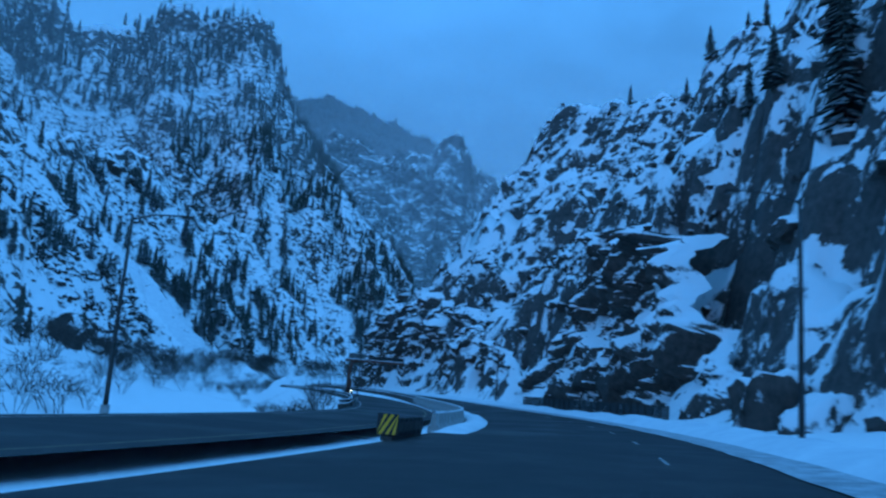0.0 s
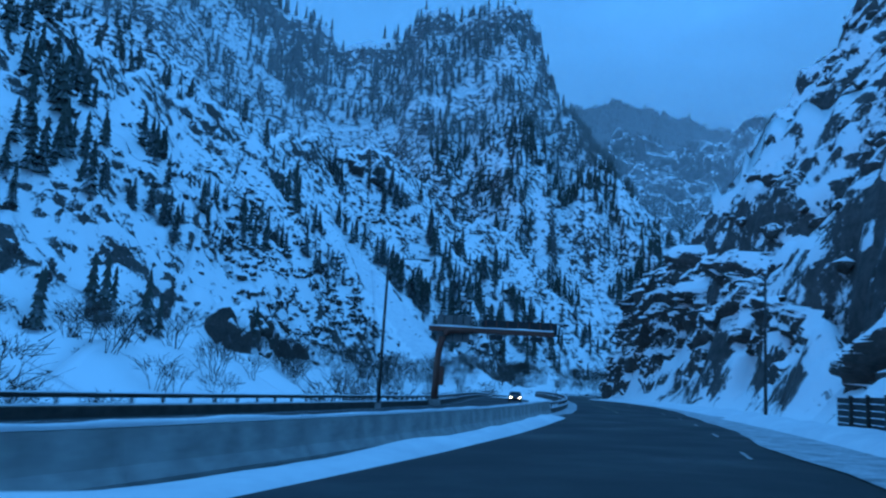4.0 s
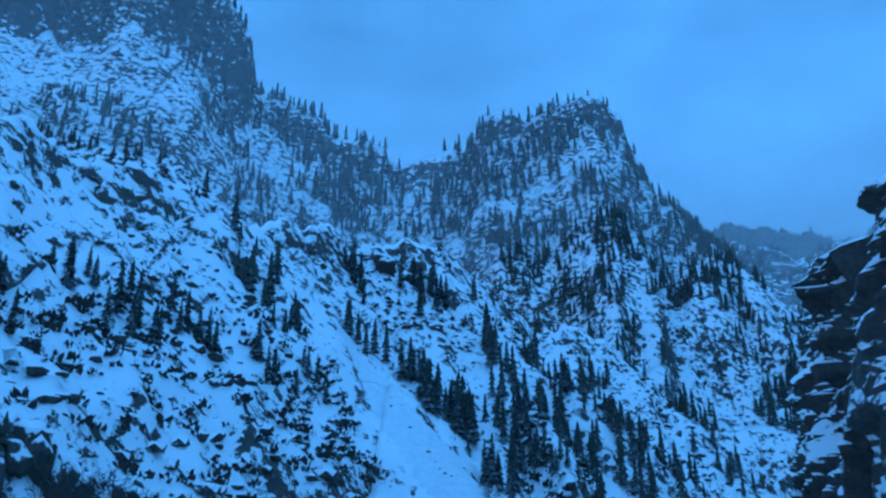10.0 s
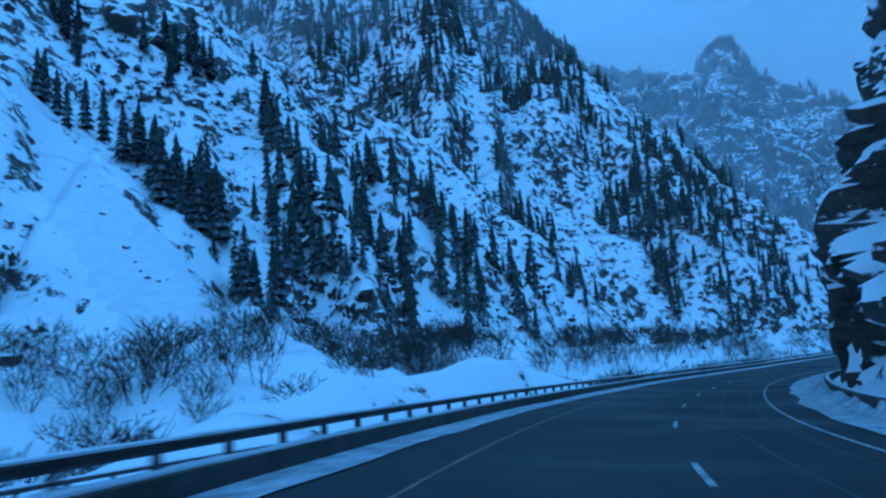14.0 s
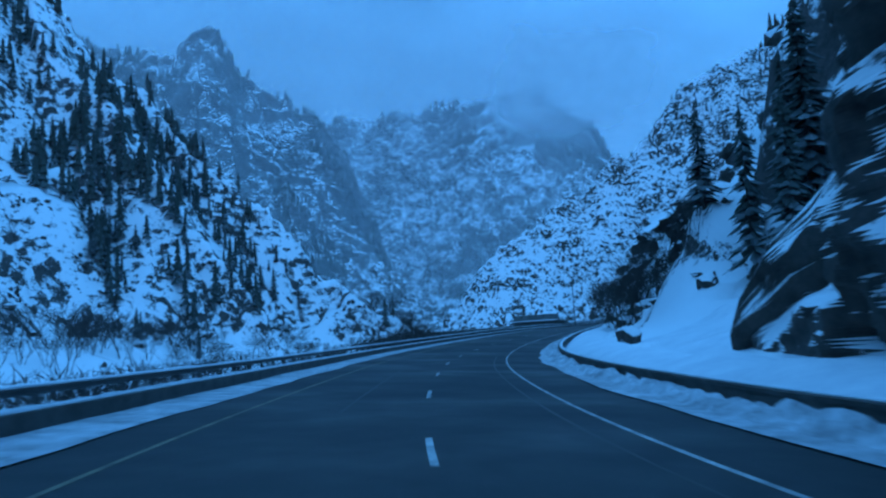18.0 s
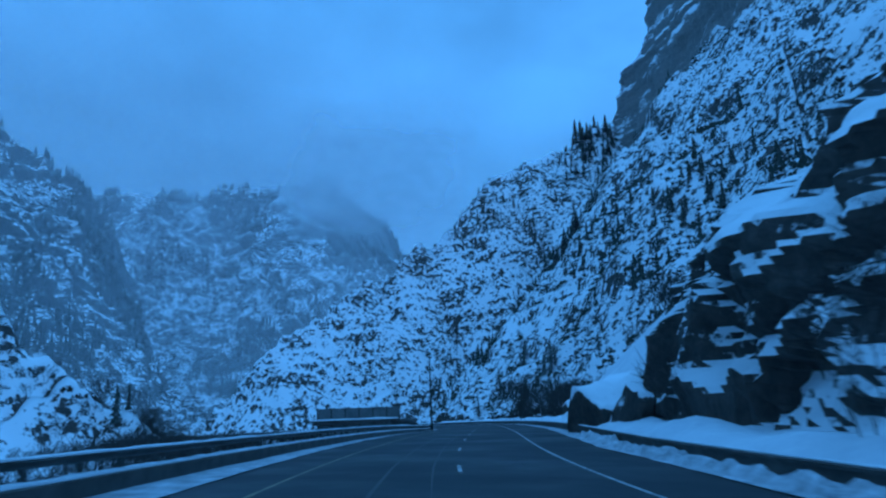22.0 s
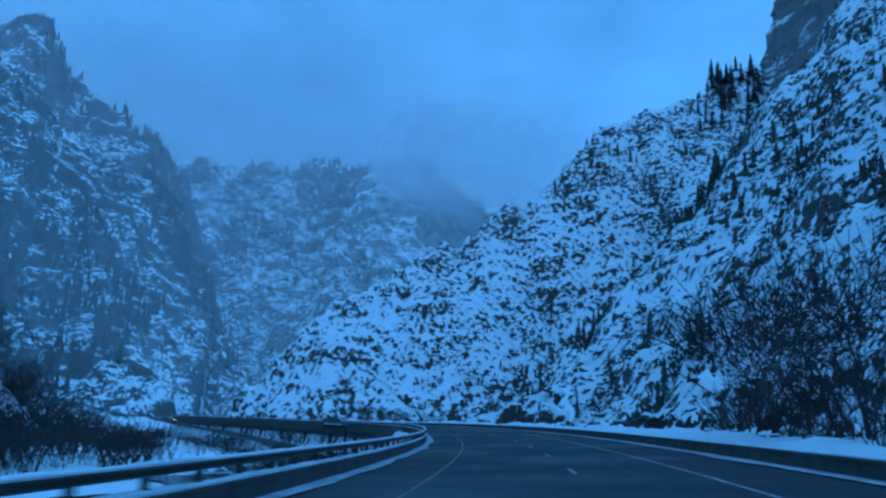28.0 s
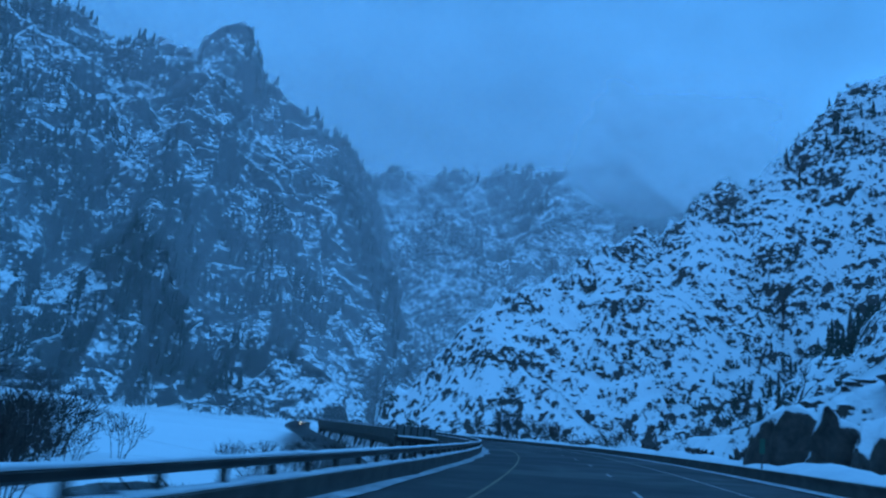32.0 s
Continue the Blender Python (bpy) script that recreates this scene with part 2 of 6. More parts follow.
def box_bm(x0, x1, y0, y1, z0, z1, bevel=0.0, bm=None):
    bm = bm or bmesh.new()
    got = bmesh.ops.create_cube(bm, size=1.0)
    bmesh.ops.transform(bm, matrix=Matrix.Translation(((x0 + x1) / 2, (y0 + y1) / 2, (z0 + z1) / 2)) @ Matrix.Diagonal((x1 - x0, y1 - y0, z1 - z0, 1)), verts=got["verts"])
    if bevel:
        edges = list({e for v in got["verts"] for e in v.link_edges})
        bmesh.ops.bevel(bm, geom=edges, offset=bevel, segments=2, affect="EDGES")
    return bm


def tube_bm(points, radii, sides=8, bm=None):
    """A round bar along points."""
    bm = bm or bmesh.new()
    rings = []
    for k, p in enumerate(points):
        a, b = Vector(points[max(k - 1, 0)]), Vector(points[min(k + 1, len(points) - 1)])
        d = (b - a).normalized()
        u = d.cross(Vector((0, 0, 1)) if abs(d.z) < 0.9 else Vector((1, 0, 0))).normalized()
        v = d.cross(u)
        r = radii[k] if isinstance(radii, (list, tuple)) else radii
        rings.append([bm.verts.new(Vector(p) + r * (math.cos(2 * math.pi * i / sides) * u + math.sin(2 * math.pi * i / sides) * v)) for i in range(sides)])
    for r0, r1 in zip(rings, rings[1:]):
        for i in range(sides):
            bm.faces.new((r0[i], r0[(i + 1) % sides], r1[(i + 1) % sides], r1[i]))
    bm.faces.new(rings[0][::-1])
    bm.faces.new(rings[-1])
    return bm


# ---------------------------------------------------------------- noise on arrays
LATTICE = np.random.RandomState(11).rand(256, 256)


def value_noise(x, y):
    xi, yi = np.floor(x).astype(int), np.floor(y).astype(int)
    fx, fy = x - xi, y - yi
    fx, fy = fx * fx * (3 - 2 * fx), fy * fy * (3 - 2 * fy)
    a, b = LATTICE[xi % 256, yi % 256], LATTICE[(xi + 1) % 256, yi % 256]
    c, d = LATTICE[xi % 256, (yi + 1) % 256], LATTICE[(xi + 1) % 256, (yi + 1) % 256]
    return a + (b - a) * fx + (c - a) * fy + (a - b - c + d) * fx * fy


def fbm(x, y, size, octaves=4, gain=0.5, ridged=False):
    """Noise in -1..1 whose largest features are size metres."""
    out, amp, tot = 0.0, 1.0, 0.0
    for k in range(octaves):
        s = 2.03**k / size
        v = 2 * value_noise(x * s + 17.3 * k + y * s * 0.31, y * s - 9.1 * k - x * s * 0.31) - 1
        out = out + amp * ((1 - 2 * np.abs(v)) if ridged else v)
        tot += amp
        amp *= gain
    return out / tot


def facets(a, b, size, seed, tilt=1.0, crisp=12.0):
    """Broken blocks: random cells, each a tilted plane of its own height, softly joined, in about -1..1."""
    ga, gb = a / size, b / size
    ia, ib = np.floor(ga).astype(int), np.floor(gb).astype(int)
    total, out = np.full(ga.shape, 1e-9), np.zeros(ga.shape)
    for da in (-1, 0, 1):
        for db in (-1, 0, 1):
            ca, cb = ia + da, ib + db
            pick = lambda k: LATTICE[(ca + 61 * k + 17 * seed) % 256, (cb + 29 * k - 13 * seed) % 256]
            oa, ob = ga - ca - 0.1 - 0.8 * pick(1), gb - cb - 0.1 - 0.8 * pick(2)
            w = np.exp(-crisp * (oa * oa + ob * ob))
            total += w
            out += w * (2 * pick(3) - 1 + tilt * ((2 * pick(4) - 1) * oa + (2 * pick(5) - 1) * ob))
    return out / total


def smooth(a, b, x):
    t = np.clip((x - a) / (b - a), 0, 1)
    return t * t * (3 - 2 * t)

# ---------------------------------------------------------------- the road's line
ALIGN = [
    (-170, -192, 5.0), (-126, -162, 3.9), (-82, -125, 2.7), (-52, -94, 1.9), (-27, -58, 1.1), (0, 0, 0.5), (12, 42, 0.3), (23, 85, -0.1), (34, 127, -0.9), (49, 168, -1.7),
    (78, 213, -2.3), (101, 236, -2.4), (135, 262, -2.0), (173, 282, -1.0), (214, 298, 0.1), (266, 318, 0.9), (296, 331, 1.4), (325, 346, 1.9), (353, 363, 2.5),
    (385, 386, 3.1), (416, 412, 3.6), (444, 443, 4.0), (471, 483, 4.4), (500, 533, 4.9), (530, 588, 5.3), (565, 640, 5.8), (610, 700, 6.2), (670, 770, 6.8), (760, 860, 7.5), (880, 980, 8.0),
]


def spline(points, step=2.0):
    """A smooth line through points, at even steps."""
    p = np.array(points, float)
    p = np.vstack([2 * p[0] - p[1], p, 2 * p[-1] - p[-2]])
    out = []
    for k in range(1, len(p) - 2):
        n = max(2, int(np.linalg.norm(p[k + 1] - p[k]) / 1.0))
        t = np.linspace(0, 1, n, endpoint=False)[:, None]
        a, b, c, d = p[k - 1], p[k], p[k + 1], p[k + 2]
        out.append(0.5 * (2 * b + (c - a) * t + (2 * a - 5 * b + 4 * c - d) * t**2 + (3 * b - a - 3 * c + d) * t**3))
    out = np.vstack([*out, p[-2][None]])
    s = np.r_[0, np.cumsum(np.linalg.norm(np.diff(out[:, :2], axis=0), axis=1))]
    even = np.arange(0, s[-1], step)
    return np.stack([np.interp(even, s, out[:, k]) for k in range(out.shape[1])], 1)


def box_smooth(a, n):
    k = np.ones(n) / n
    return np.convolve(np.pad(a, (n // 2, n - 1 - n // 2), mode="edge"), k, mode="valid")


ROAD = spline(ALIGN)
for axis in range(3):
    ROAD[:, axis] = np.r_[ROAD[:8, axis], box_smooth(ROAD[:, axis], 17)[8:-8], ROAD[-8:, axis]]
TANG = np.gradient(ROAD[:, :2], axis=0)
TANG /= np.linalg.norm(TANG, axis=1, keepdims=True)
RIGHT = np.stack([TANG[:, 1], -TANG[:, 0]], 1)
S_ROAD = np.arange(len(ROAD)) * 2.0
BANK = np.interp(S_ROAD, [0, 111, 230, 300, 380, 450, 570, 620, 660, 720, 780, 900, 1000], [0.05, 0.05, 0.045, 0.0, -0.03, -0.06, -0.06, -0.03, 0.0, 0.03, 0.05, 0.045, 0.0])


def on_road(s, u, up=0.0):
    """The place s metres along the road, u metres to its right, on its banked surface."""
    k = np.clip(np.asarray(s, float) / 2.0, 0, len(ROAD) - 1.001)
    i = k.astype(int)
    f = (k - i)[..., None]
    c = ROAD[i] * (1 - f) + ROAD[i + 1] * f
    r = RIGHT[i] * (1 - f) + RIGHT[i + 1] * f
    b = BANK[i] * (1 - f[..., 0]) + BANK[i + 1] * f[..., 0]
    u = np.asarray(u, float)
    z = c[..., 2] + b * np.clip(u, -7, 9) + up
    return np.stack([c[..., 0] + r[..., 0] * u, c[..., 1] + r[..., 1] * u, z], -1)


def road_frame(s, u, up=0.0):
    """A pose on the road: y along it, x to its right."""
    p, q = on_road(np.array(s), u, up), on_road(np.array(s + 0.5), u, up)
    d = q - p
    return pose(*p, math.degrees(math.atan2(d[2], math.hypot(d[0], d[1]))), 0, math.degrees(math.atan2(-d[0], d[1])))


def ribbon(name, mat, s0, s1, u0, u1, up, step=2.0, cols=1, parent=None, wobble=0.0, seed=0):
    """A strip that follows the road; u0 and u1 may change along it."""
    s = np.arange(s0, s1 + step / 2, step)
    e0 = np.interp(s, *u0) if isinstance(u0, tuple) else np.full(len(s), float(u0))
    e1 = np.interp(s, *u1) if isinstance(u1, tuple) else np.full(len(s), float(u1))
    if wobble:
        e0 = e0 + wobble * fbm(s, s * 0 + 3.7 * seed, 6.0, 3)
        e1 = e1 + wobble * fbm(s, s * 0 + 3.7 * seed + 50, 5.0, 3)
    rows = [on_road(s, e0 + (e1 - e0) * k / cols, up) for k in range(cols + 1)]
    v = np.stack(rows, 1).reshape(-1, 3)
    n, c = len(s), cols + 1
    i = np.arange(n - 1)[:, None] * c + np.arange(cols)[None]
    q = np.stack([i, i + 1, i + c + 1, i + c], -1).reshape(-1, 4)
    ob = new(name, array_mesh(name, v, q, mat))
    if parent:
        ob.parent = parent
    return ob


# ---------------------------------------------------------------- the canyon's shape
# Crest lines: group, slope below the crest, height of the cliff under it, points.
CRESTS = [
    ("left", 1.15, 6, [(-260, 20, 95), (-150, 150, 100), (-115, 215, 110), (-95, 270, 114), (-60, 335, 122), (-30, 405, 138), (18, 432, 142), (60, 472, 122), (120, 505, 108)]),
    ("left", 1.0, 3, [(-10, 430, 120), (40, 400, 85), (80, 370, 52), (110, 362, 22), (125, 366, 4)]),
    ("left", 1.1, 4, [(-95, 225, 84), (-70, 212, 52), (-52, 202, 30), (-40, 196, 16)]),
    ("left", 0.9, 5, [(-110, 150, 62), (-80, 150, 36), (-58, 165, 22), (-46, 180, 20)]),
    ("left", 0.42, 0, [(-17, 340, 71), (5, 299, 40), (30, 267, 10)]),
    ("left", 0.8, 2, [(-45, 320, 84), (-30, 285, 50), (-16, 254, 22), (-14, 246, 10)]),
    ("left", 0.9, 2, [(40, 395, 84), (48, 350, 50), (56, 322, 24), (60, 312, 8)]),
    ("left", 1.6, 70, [(-420, 480, 440), (-330, 570, 470), (-226, 630, 505), (-178, 668, 484), (-158, 672, 450), (-150, 680, 395)]),
    ("left", 1.45, 18, [(-150, 680, 395), (-103, 694, 372), (-58, 700, 345), (-18, 705, 334), (41, 705, 346), (63, 704, 376), (82, 702, 372), (99, 701, 362), (146, 694, 388), (168, 690, 394), (186, 685, 368), (191, 684, 330)]),
    ("left", 1.4, 14, [(190, 684, 300), (212, 678, 262), (226, 660, 230), (235, 640, 206)]),
    ("left", 1.1, 3, [(235, 640, 206), (262, 655, 196), (296, 632, 160), (306, 609, 141), (312, 576, 101), (335, 552, 74), (362, 513, 31), (380, 482, 2)]),
    ("left", 1.05, 3, [(228, 634, 204), (238, 575, 142), (248, 530, 102), (268, 490, 40), (280, 465, 4)]),
    ("right", 1.15, 5, [(-60, -230, 95), (30, -110, 95), (60, -60, 94), (81, -13, 95), (100, 28, 100), (106, 70, 101), (110, 110, 104), (118, 159, 110), (90, 175, 64), (77, 182, 32), (70, 188, 10)]),
    ("right", 1.15, 10, [(118, 159, 110), (170, 190, 95), (225, 212, 85), (270, 225, 62), (300, 228, 40)]),
    ("hill", 1.22, 92, [(420, 0, 380), (480, 60, 415), (559, 108, 432), (740, 225, 445), (918, 345, 428)]),
    ("hill", 1.2, 3, [(918, 345, 415), (905, 395, 318), (880, 430, 284), (830, 500, 238), (760, 560, 156), (690, 600, 104), (645, 630, 74), (625, 650, 38), (612, 665, 4)]),
    ("far", 1.08, 12, [(600, 1500, 560), (683, 1452, 520), (739, 1420, 508), (789, 1395, 524), (826, 1376, 560), (845, 1362, 568), (875, 1342, 536), (898, 1325, 492), (972, 1267, 422), (1001, 1242, 401), (1027, 1212, 320), (1051, 1172, 200), (1075, 1132, 80)]),
    ("far", 1.0, 16, [(1300, 1720, 575), (1422, 1602, 571), (1577, 1432, 581), (1656, 1327, 619), (1719, 1231, 610), (1778, 1127, 509), (1795, 1095, 433), (1850, 1020, 250)]),
    ("far", 1.0, 3, [(787, 1076, 160), (843, 1100, 188), (907, 1132, 210), (952, 1160, 213), (987, 1124, 160), (1011, 1084, 88)]),
    ("far", 1.0, 3, [(1300, 1260, 200), (1360, 1200, 250), (1420, 1150, 245), (1500, 1080, 220)]),
    ("forest", 0.8, 5, [(700, 3080, 1110), (1029, 2958, 1165), (1175, 2902, 1170), (1330, 2833, 1130), (1525, 2730, 1050), (1800, 2600, 900)]),
    ("far", 1.1, 8, [(400, 1420, 450), (480, 1400, 460), (529, 1376, 470), (600, 1330, 430), (700, 1270, 360), (800, 1180, 220), (860, 1110, 60)]),
]
GROUPS = ["ground", "left", "right", "hill", "far", "chute", "forest"]


def line_distance(x, y, pts):
    """Distance to a line of points, and the line's height there."""
    best, height = np.full(x.shape, 1e9), np.zeros(x.shape)
    for (ax, ay, az), (bx, by, bz) in zip(pts, pts[1:]):
        dx, dy = bx - ax, by - ay
        t = np.clip(((x - ax) * dx + (y - ay) * dy) / (dx * dx + dy * dy), 0, 1)
        d = np.hypot(x - ax - t * dx, y - ay - t * dy)
        near = d < best
        best = np.where(near, d, best)
        height = np.where(near, az + t * (bz - az), height)
    return best, height


def road_lateral(x, y):
    """Metres along the road, to its right, and its height there, for places near it."""
    s, u, z = np.zeros(x.shape), np.full(x.shape, 1e9), np.zeros(x.shape)
    pts = np.stack([x.ravel(), y.ravel()], 1)
    fs, fu, fz = s.ravel(), u.ravel(), z.ravel()
    coarse = ROAD[::5]
    for a in range(0, len(pts), 20000):
        d = np.hypot(pts[a : a + 20000, None, 0] - coarse[None, :, 0], pts[a : a + 20000, None, 1] - coarse[None, :, 1])
        k = d.argmin(1) * 5
        k = np.clip(k, 0, len(ROAD) - 1)
        off = pts[a : a + 20000] - ROAD[k, :2]
        along = (off * TANG[k]).sum(1)
        k2 = np.clip(k + np.round(along / 2).astype(int), 0, len(ROAD) - 1)
        off = pts[a : a + 20000] - ROAD[k2, :2]
        along = (off * TANG[k2]).sum(1)
        side = (off * RIGHT[k2]).sum(1)
        far = np.hypot(off[:, 0], off[:, 1])
        fs[a : a + 20000] = S_ROAD[k2] + along
        fu[a : a + 20000] = np.where(np.abs(along) > 4, np.sign(side) * far, side)
        fz[a : a + 20000] = ROAD[k2, 2] + BANK[k2] * np.clip(side, -7, 9)
    return s.reshape(x.shape), fu.reshape(x.shape), fz.reshape(x.shape)


LEFT_FOOT = [(-210, -160, 0), (-105, 20, 0), (-58, 108, 0), (-44, 165, 0), (-30, 203, 0), (6, 254, 0), (36, 282, 0), (78, 322, 0), (140, 378, 0), (220, 452, 0), (300, 500, 0), (390, 560, 0), (450, 640, 0), (480, 760, 0)]
CHUTE = [(-17, 340, 0), (5, 300, 0), (29, 270, 0)]

SNOW_BANK = [tuple(on_road(np.array(660.0), 16.0)), tuple(on_road(np.array(668.0), 34.0)), tuple(on_road(np.array(676.0), 58.0))]

OPEN_BANK = [tuple(on_road(np.array(545.0), 16.0)), tuple(on_road(np.array(550.0), 34.0)), tuple(on_road(np.array(556.0), 54.0))]


def terrain(x, y):
    """Height of the land and the group it belongs to."""
    top = np.full(x.shape, -500.0)
    owner = np.zeros(x.shape, int)
    warp_x, warp_y = x + 14 * fbm(x, y, 90, 3), y + 14 * fbm(x + 700, y, 90, 3)
    bx0, bx1, by0, by1 = x.min(), x.max(), y.min(), y.max()
    for group, slope, cliff, pts in CRESTS:
        p = np.array(pts)
        off = math.hypot(max(bx0 - p[:, 0].max(), p[:, 0].min() - bx1, 0), max(by0 - p[:, 1].max(), p[:, 1].min() - by1, 0))
        if 1.1 * p[:, 2].max() - slope * max(off - 20, 0) < -20:
            continue
        d, z = line_distance(warp_x * 0.7 + x * 0.3, warp_y * 0.7 + y * 0.3, pts)
        h = z + 0.04 * z * fbm(x, y + 333, 60, 3) - slope * d - cliff * smooth(2, 10 + cliff * 0.15, d)
        win = h > top
        top = np.where(win, h, top)
        owner = np.where(win, GROUPS.index(group), owner)
    apart = np.hypot(ROAD[::10, 0] - (bx0 + bx1) / 2, ROAD[::10, 1] - (by0 + by1) / 2).min() - math.hypot(bx1 - bx0, by1 - by0) / 2
    if apart > 180:
        s, u, rz = np.zeros(x.shape), np.full(x.shape, 1000.0), np.zeros(x.shape)
    else:
        s, u, rz = road_lateral(x, y)
    # the rock wall above the right-hand shoulder
    wall = np.interp(s, WALL_S, WALL_H) - 3.5 - 2.4 * np.abs(u - 5.0 - np.interp(s, WALL_S, WALL_U) - 4 * fbm(s, s * 0 + 5, 25, 3))
    wall = rz + wall
    jut = np.interp(s, [0, 520, 640, 720, 2000], [1.0, 1.0, 0.45, 0.2, 0.2]) * smooth(4, 30, u) * (9 * fbm(x, y + 77, 34, 3) + 4.5 * fbm(x - 300, y, 11, 2, 0.6, True) + 1.6 * fbm(x, y - 150, 4, 2))
    top = np.where((u > 0) & (u < 130), np.minimum(top, rz + np.interp(s, [0, 174, 200, 330, 400, 2000], [0.95, 1.0, 2.9, 2.9, 1.6, 1.15]) * np.maximum(u + jut - np.interp(s, EDGE_S, EDGE_U) - np.interp(s, [0, 174, 200, 300, 420, 2000], [1.0, 1.0, 9.0, 9.0, 6.0, 4.0]), 0) + 4.0), top)
    win = (wall > top) & (u > 4) & (u < 60)
    top = np.where(win, wall, top)
    owner = np.where(win, 2, owner)
    # valley floor, railway bench at the left foot
    floor = -7.5 + 0.5 * fbm(x, y, 40, 3) + np.clip((x + y - 700) * 0.01, 0, 12)
    dl, _ = line_distance(x, y, LEFT_FOOT)
    bench = 5.0 - np.maximum(dl - 6, 0) * 0.6
    floor = np.maximum(floor, np.minimum(bench, 5.0))
    rise = np.clip((top - floor) / 12, 0, 1)
    chute, _ = line_distance(x, y, CHUTE)
    calm = smooth(9, 18, chute * (1 + 0.02 * np.clip(top, 0, 60)) + 5 * fbm(x, y, 22, 2))
    bank_gap, _ = line_distance(x, y, SNOW_BANK)
    open_gap, _ = line_distance(x, y, OPEN_BANK)
    calm = calm * smooth(11, 18, np.minimum(bank_gap - 6, open_gap) + 3 * fbm(x, y, 14, 2))
    # ledges and broken rock
    far = np.clip(np.hypot(x - 150, y - 200) / 900, 0, 1)
    bx, by = x + 5 * fbm(x + 31, y - 77, 21, 2), y + 5 * fbm(x - 54, y + 12, 21, 2)
    swell = (5.0 + 9 * far) * fbm(x, y, 48 + 80 * far, 3, 0.5)
    crag = (4.6 + 6 * far) * fbm(bx + 90, by, 19 + 40 * far, 3, 0.6, True)
    block = (2.2 + 5 * far) * facets(bx, by, 12 + 18 * far, 3, 1.6) + (1.1 + 2 * far) * facets(by, bx, 5.5 + 9 * far, 8, 1.6)
    step = 4.2 + 9 * far
    q = (top + 1.6 * swell + 1.2 * crag) / step + 1.5 * fbm(bx, by - 500, 24 + 40 * far, 3)
    f = q - np.floor(q)
    ledge = (smooth(0.25, 0.75, f) - f) * step * np.clip(0.35 + 1.1 * fbm(x + 40, y + 900, 27 + 40 * far, 2), 0, 1)
    strong = np.where((owner == 2) & (u > 0) & (u < 130), 1.5, 1.0)
    rough = strong * (0.5 * swell + 0.45 * crag + 0.9 * block + 0.8 * ledge)
    fine = 0.8 * fbm(x, y, 5.0, 2, 0.6, True)
    h = np.where(top > floor, floor + (top - floor), floor)
    h = h + rise * calm * (rough + fine)
    h = np.maximum(h, floor + 0.15 * fbm(x, y, 5, 2))
    owner = np.where(top > floor + 1.0, owner, 0)
    owner = np.where((calm < 0.35) & (owner > 0), 5, owner)
    # the road's bed, its banks on both sides
    bed = rz - 0.35
    edge = np.interp(s, [0, 420, 540, 620, 700, 860, 890, 2000], [-23, -19, -12, -7.5, -6.3, -6.3, -2.5, -2.5])
    left = smooth(edge - np.interp(s, [0, 420, 620, 2000], [10, 10, 5, 3]), edge, u)
    bed = np.where(u < -5.5, np.minimum(bed, bed - np.interp(s, [0, 250, 420, 500, 2000], [0.0, 0.3, 1.0, 1.2, 0.5]) * smooth(-6.0, -9.0, u)), bed)
    h = np.where(u < 0, h + (np.minimum(bed, bed) - h) * left, h)
    right_edge = np.interp(s, EDGE_S, EDGE_U)
    bank = bed + np.clip((u - 9.5) * 0.22, 0, 3.0) * smooth(9.5, 13, u)
    right = 1 - smooth(right_edge, right_edge + 6, u)
    h = np.where(u >= 0, h + (bank + 0.35 * fbm(x, y, 5, 3) * smooth(9.5, 12, u) - h) * right, h)
    # the smooth snow bank that rises straight from the low wall
    plane = rz + 0.4 + 0.92 * np.maximum(u - 10.5, 0) + 0.5 * fbm(x, y, 12, 2)
    held = smooth(638, 652, s) * (1 - smooth(674, 690, s + 0.25 * (u - 12))) * smooth(8, 12, u) * (1 - smooth(44, 54, u))
    owner = np.where((held > 0.35) & (plane > h - 1.5), 5, owner)
    h = h + np.maximum(plane - h, 0) * held
    return h, owner


# along the road: how far the rock wall stands to the right, and how high it is
WALL_S = [0, 70, 120, 160, 200, 235, 262, 290, 330, 380, 430, 462, 490, 520, 545, 575, 600, 640, 670, 700, 790, 830, 870, 1200]
WALL_U = [34, 30, 26, 24, 22, 17, 15, 18, 22, 24, 22, 18, 22, 26, 30, 28, 26, 22, 24, 40, 40, 24, 26, 40]
WALL_H = [-60, -60, -60, -20, 22, 20, 14, 8, 16, 27, 32, 34, 28, 10, 5, 12, 18, 8, 3, -60, -60, 3, 0, -60]
EDGE_S = [0, 60, 120, 180, 240, 262, 300, 380, 440, 465, 500, 545, 600, 640, 700, 760, 1200]
EDGE_U = [24, 20, 16, 13, 9, 8.5, 11, 12, 12, 11, 14, 20, 16, 12, 20, 15, 13]


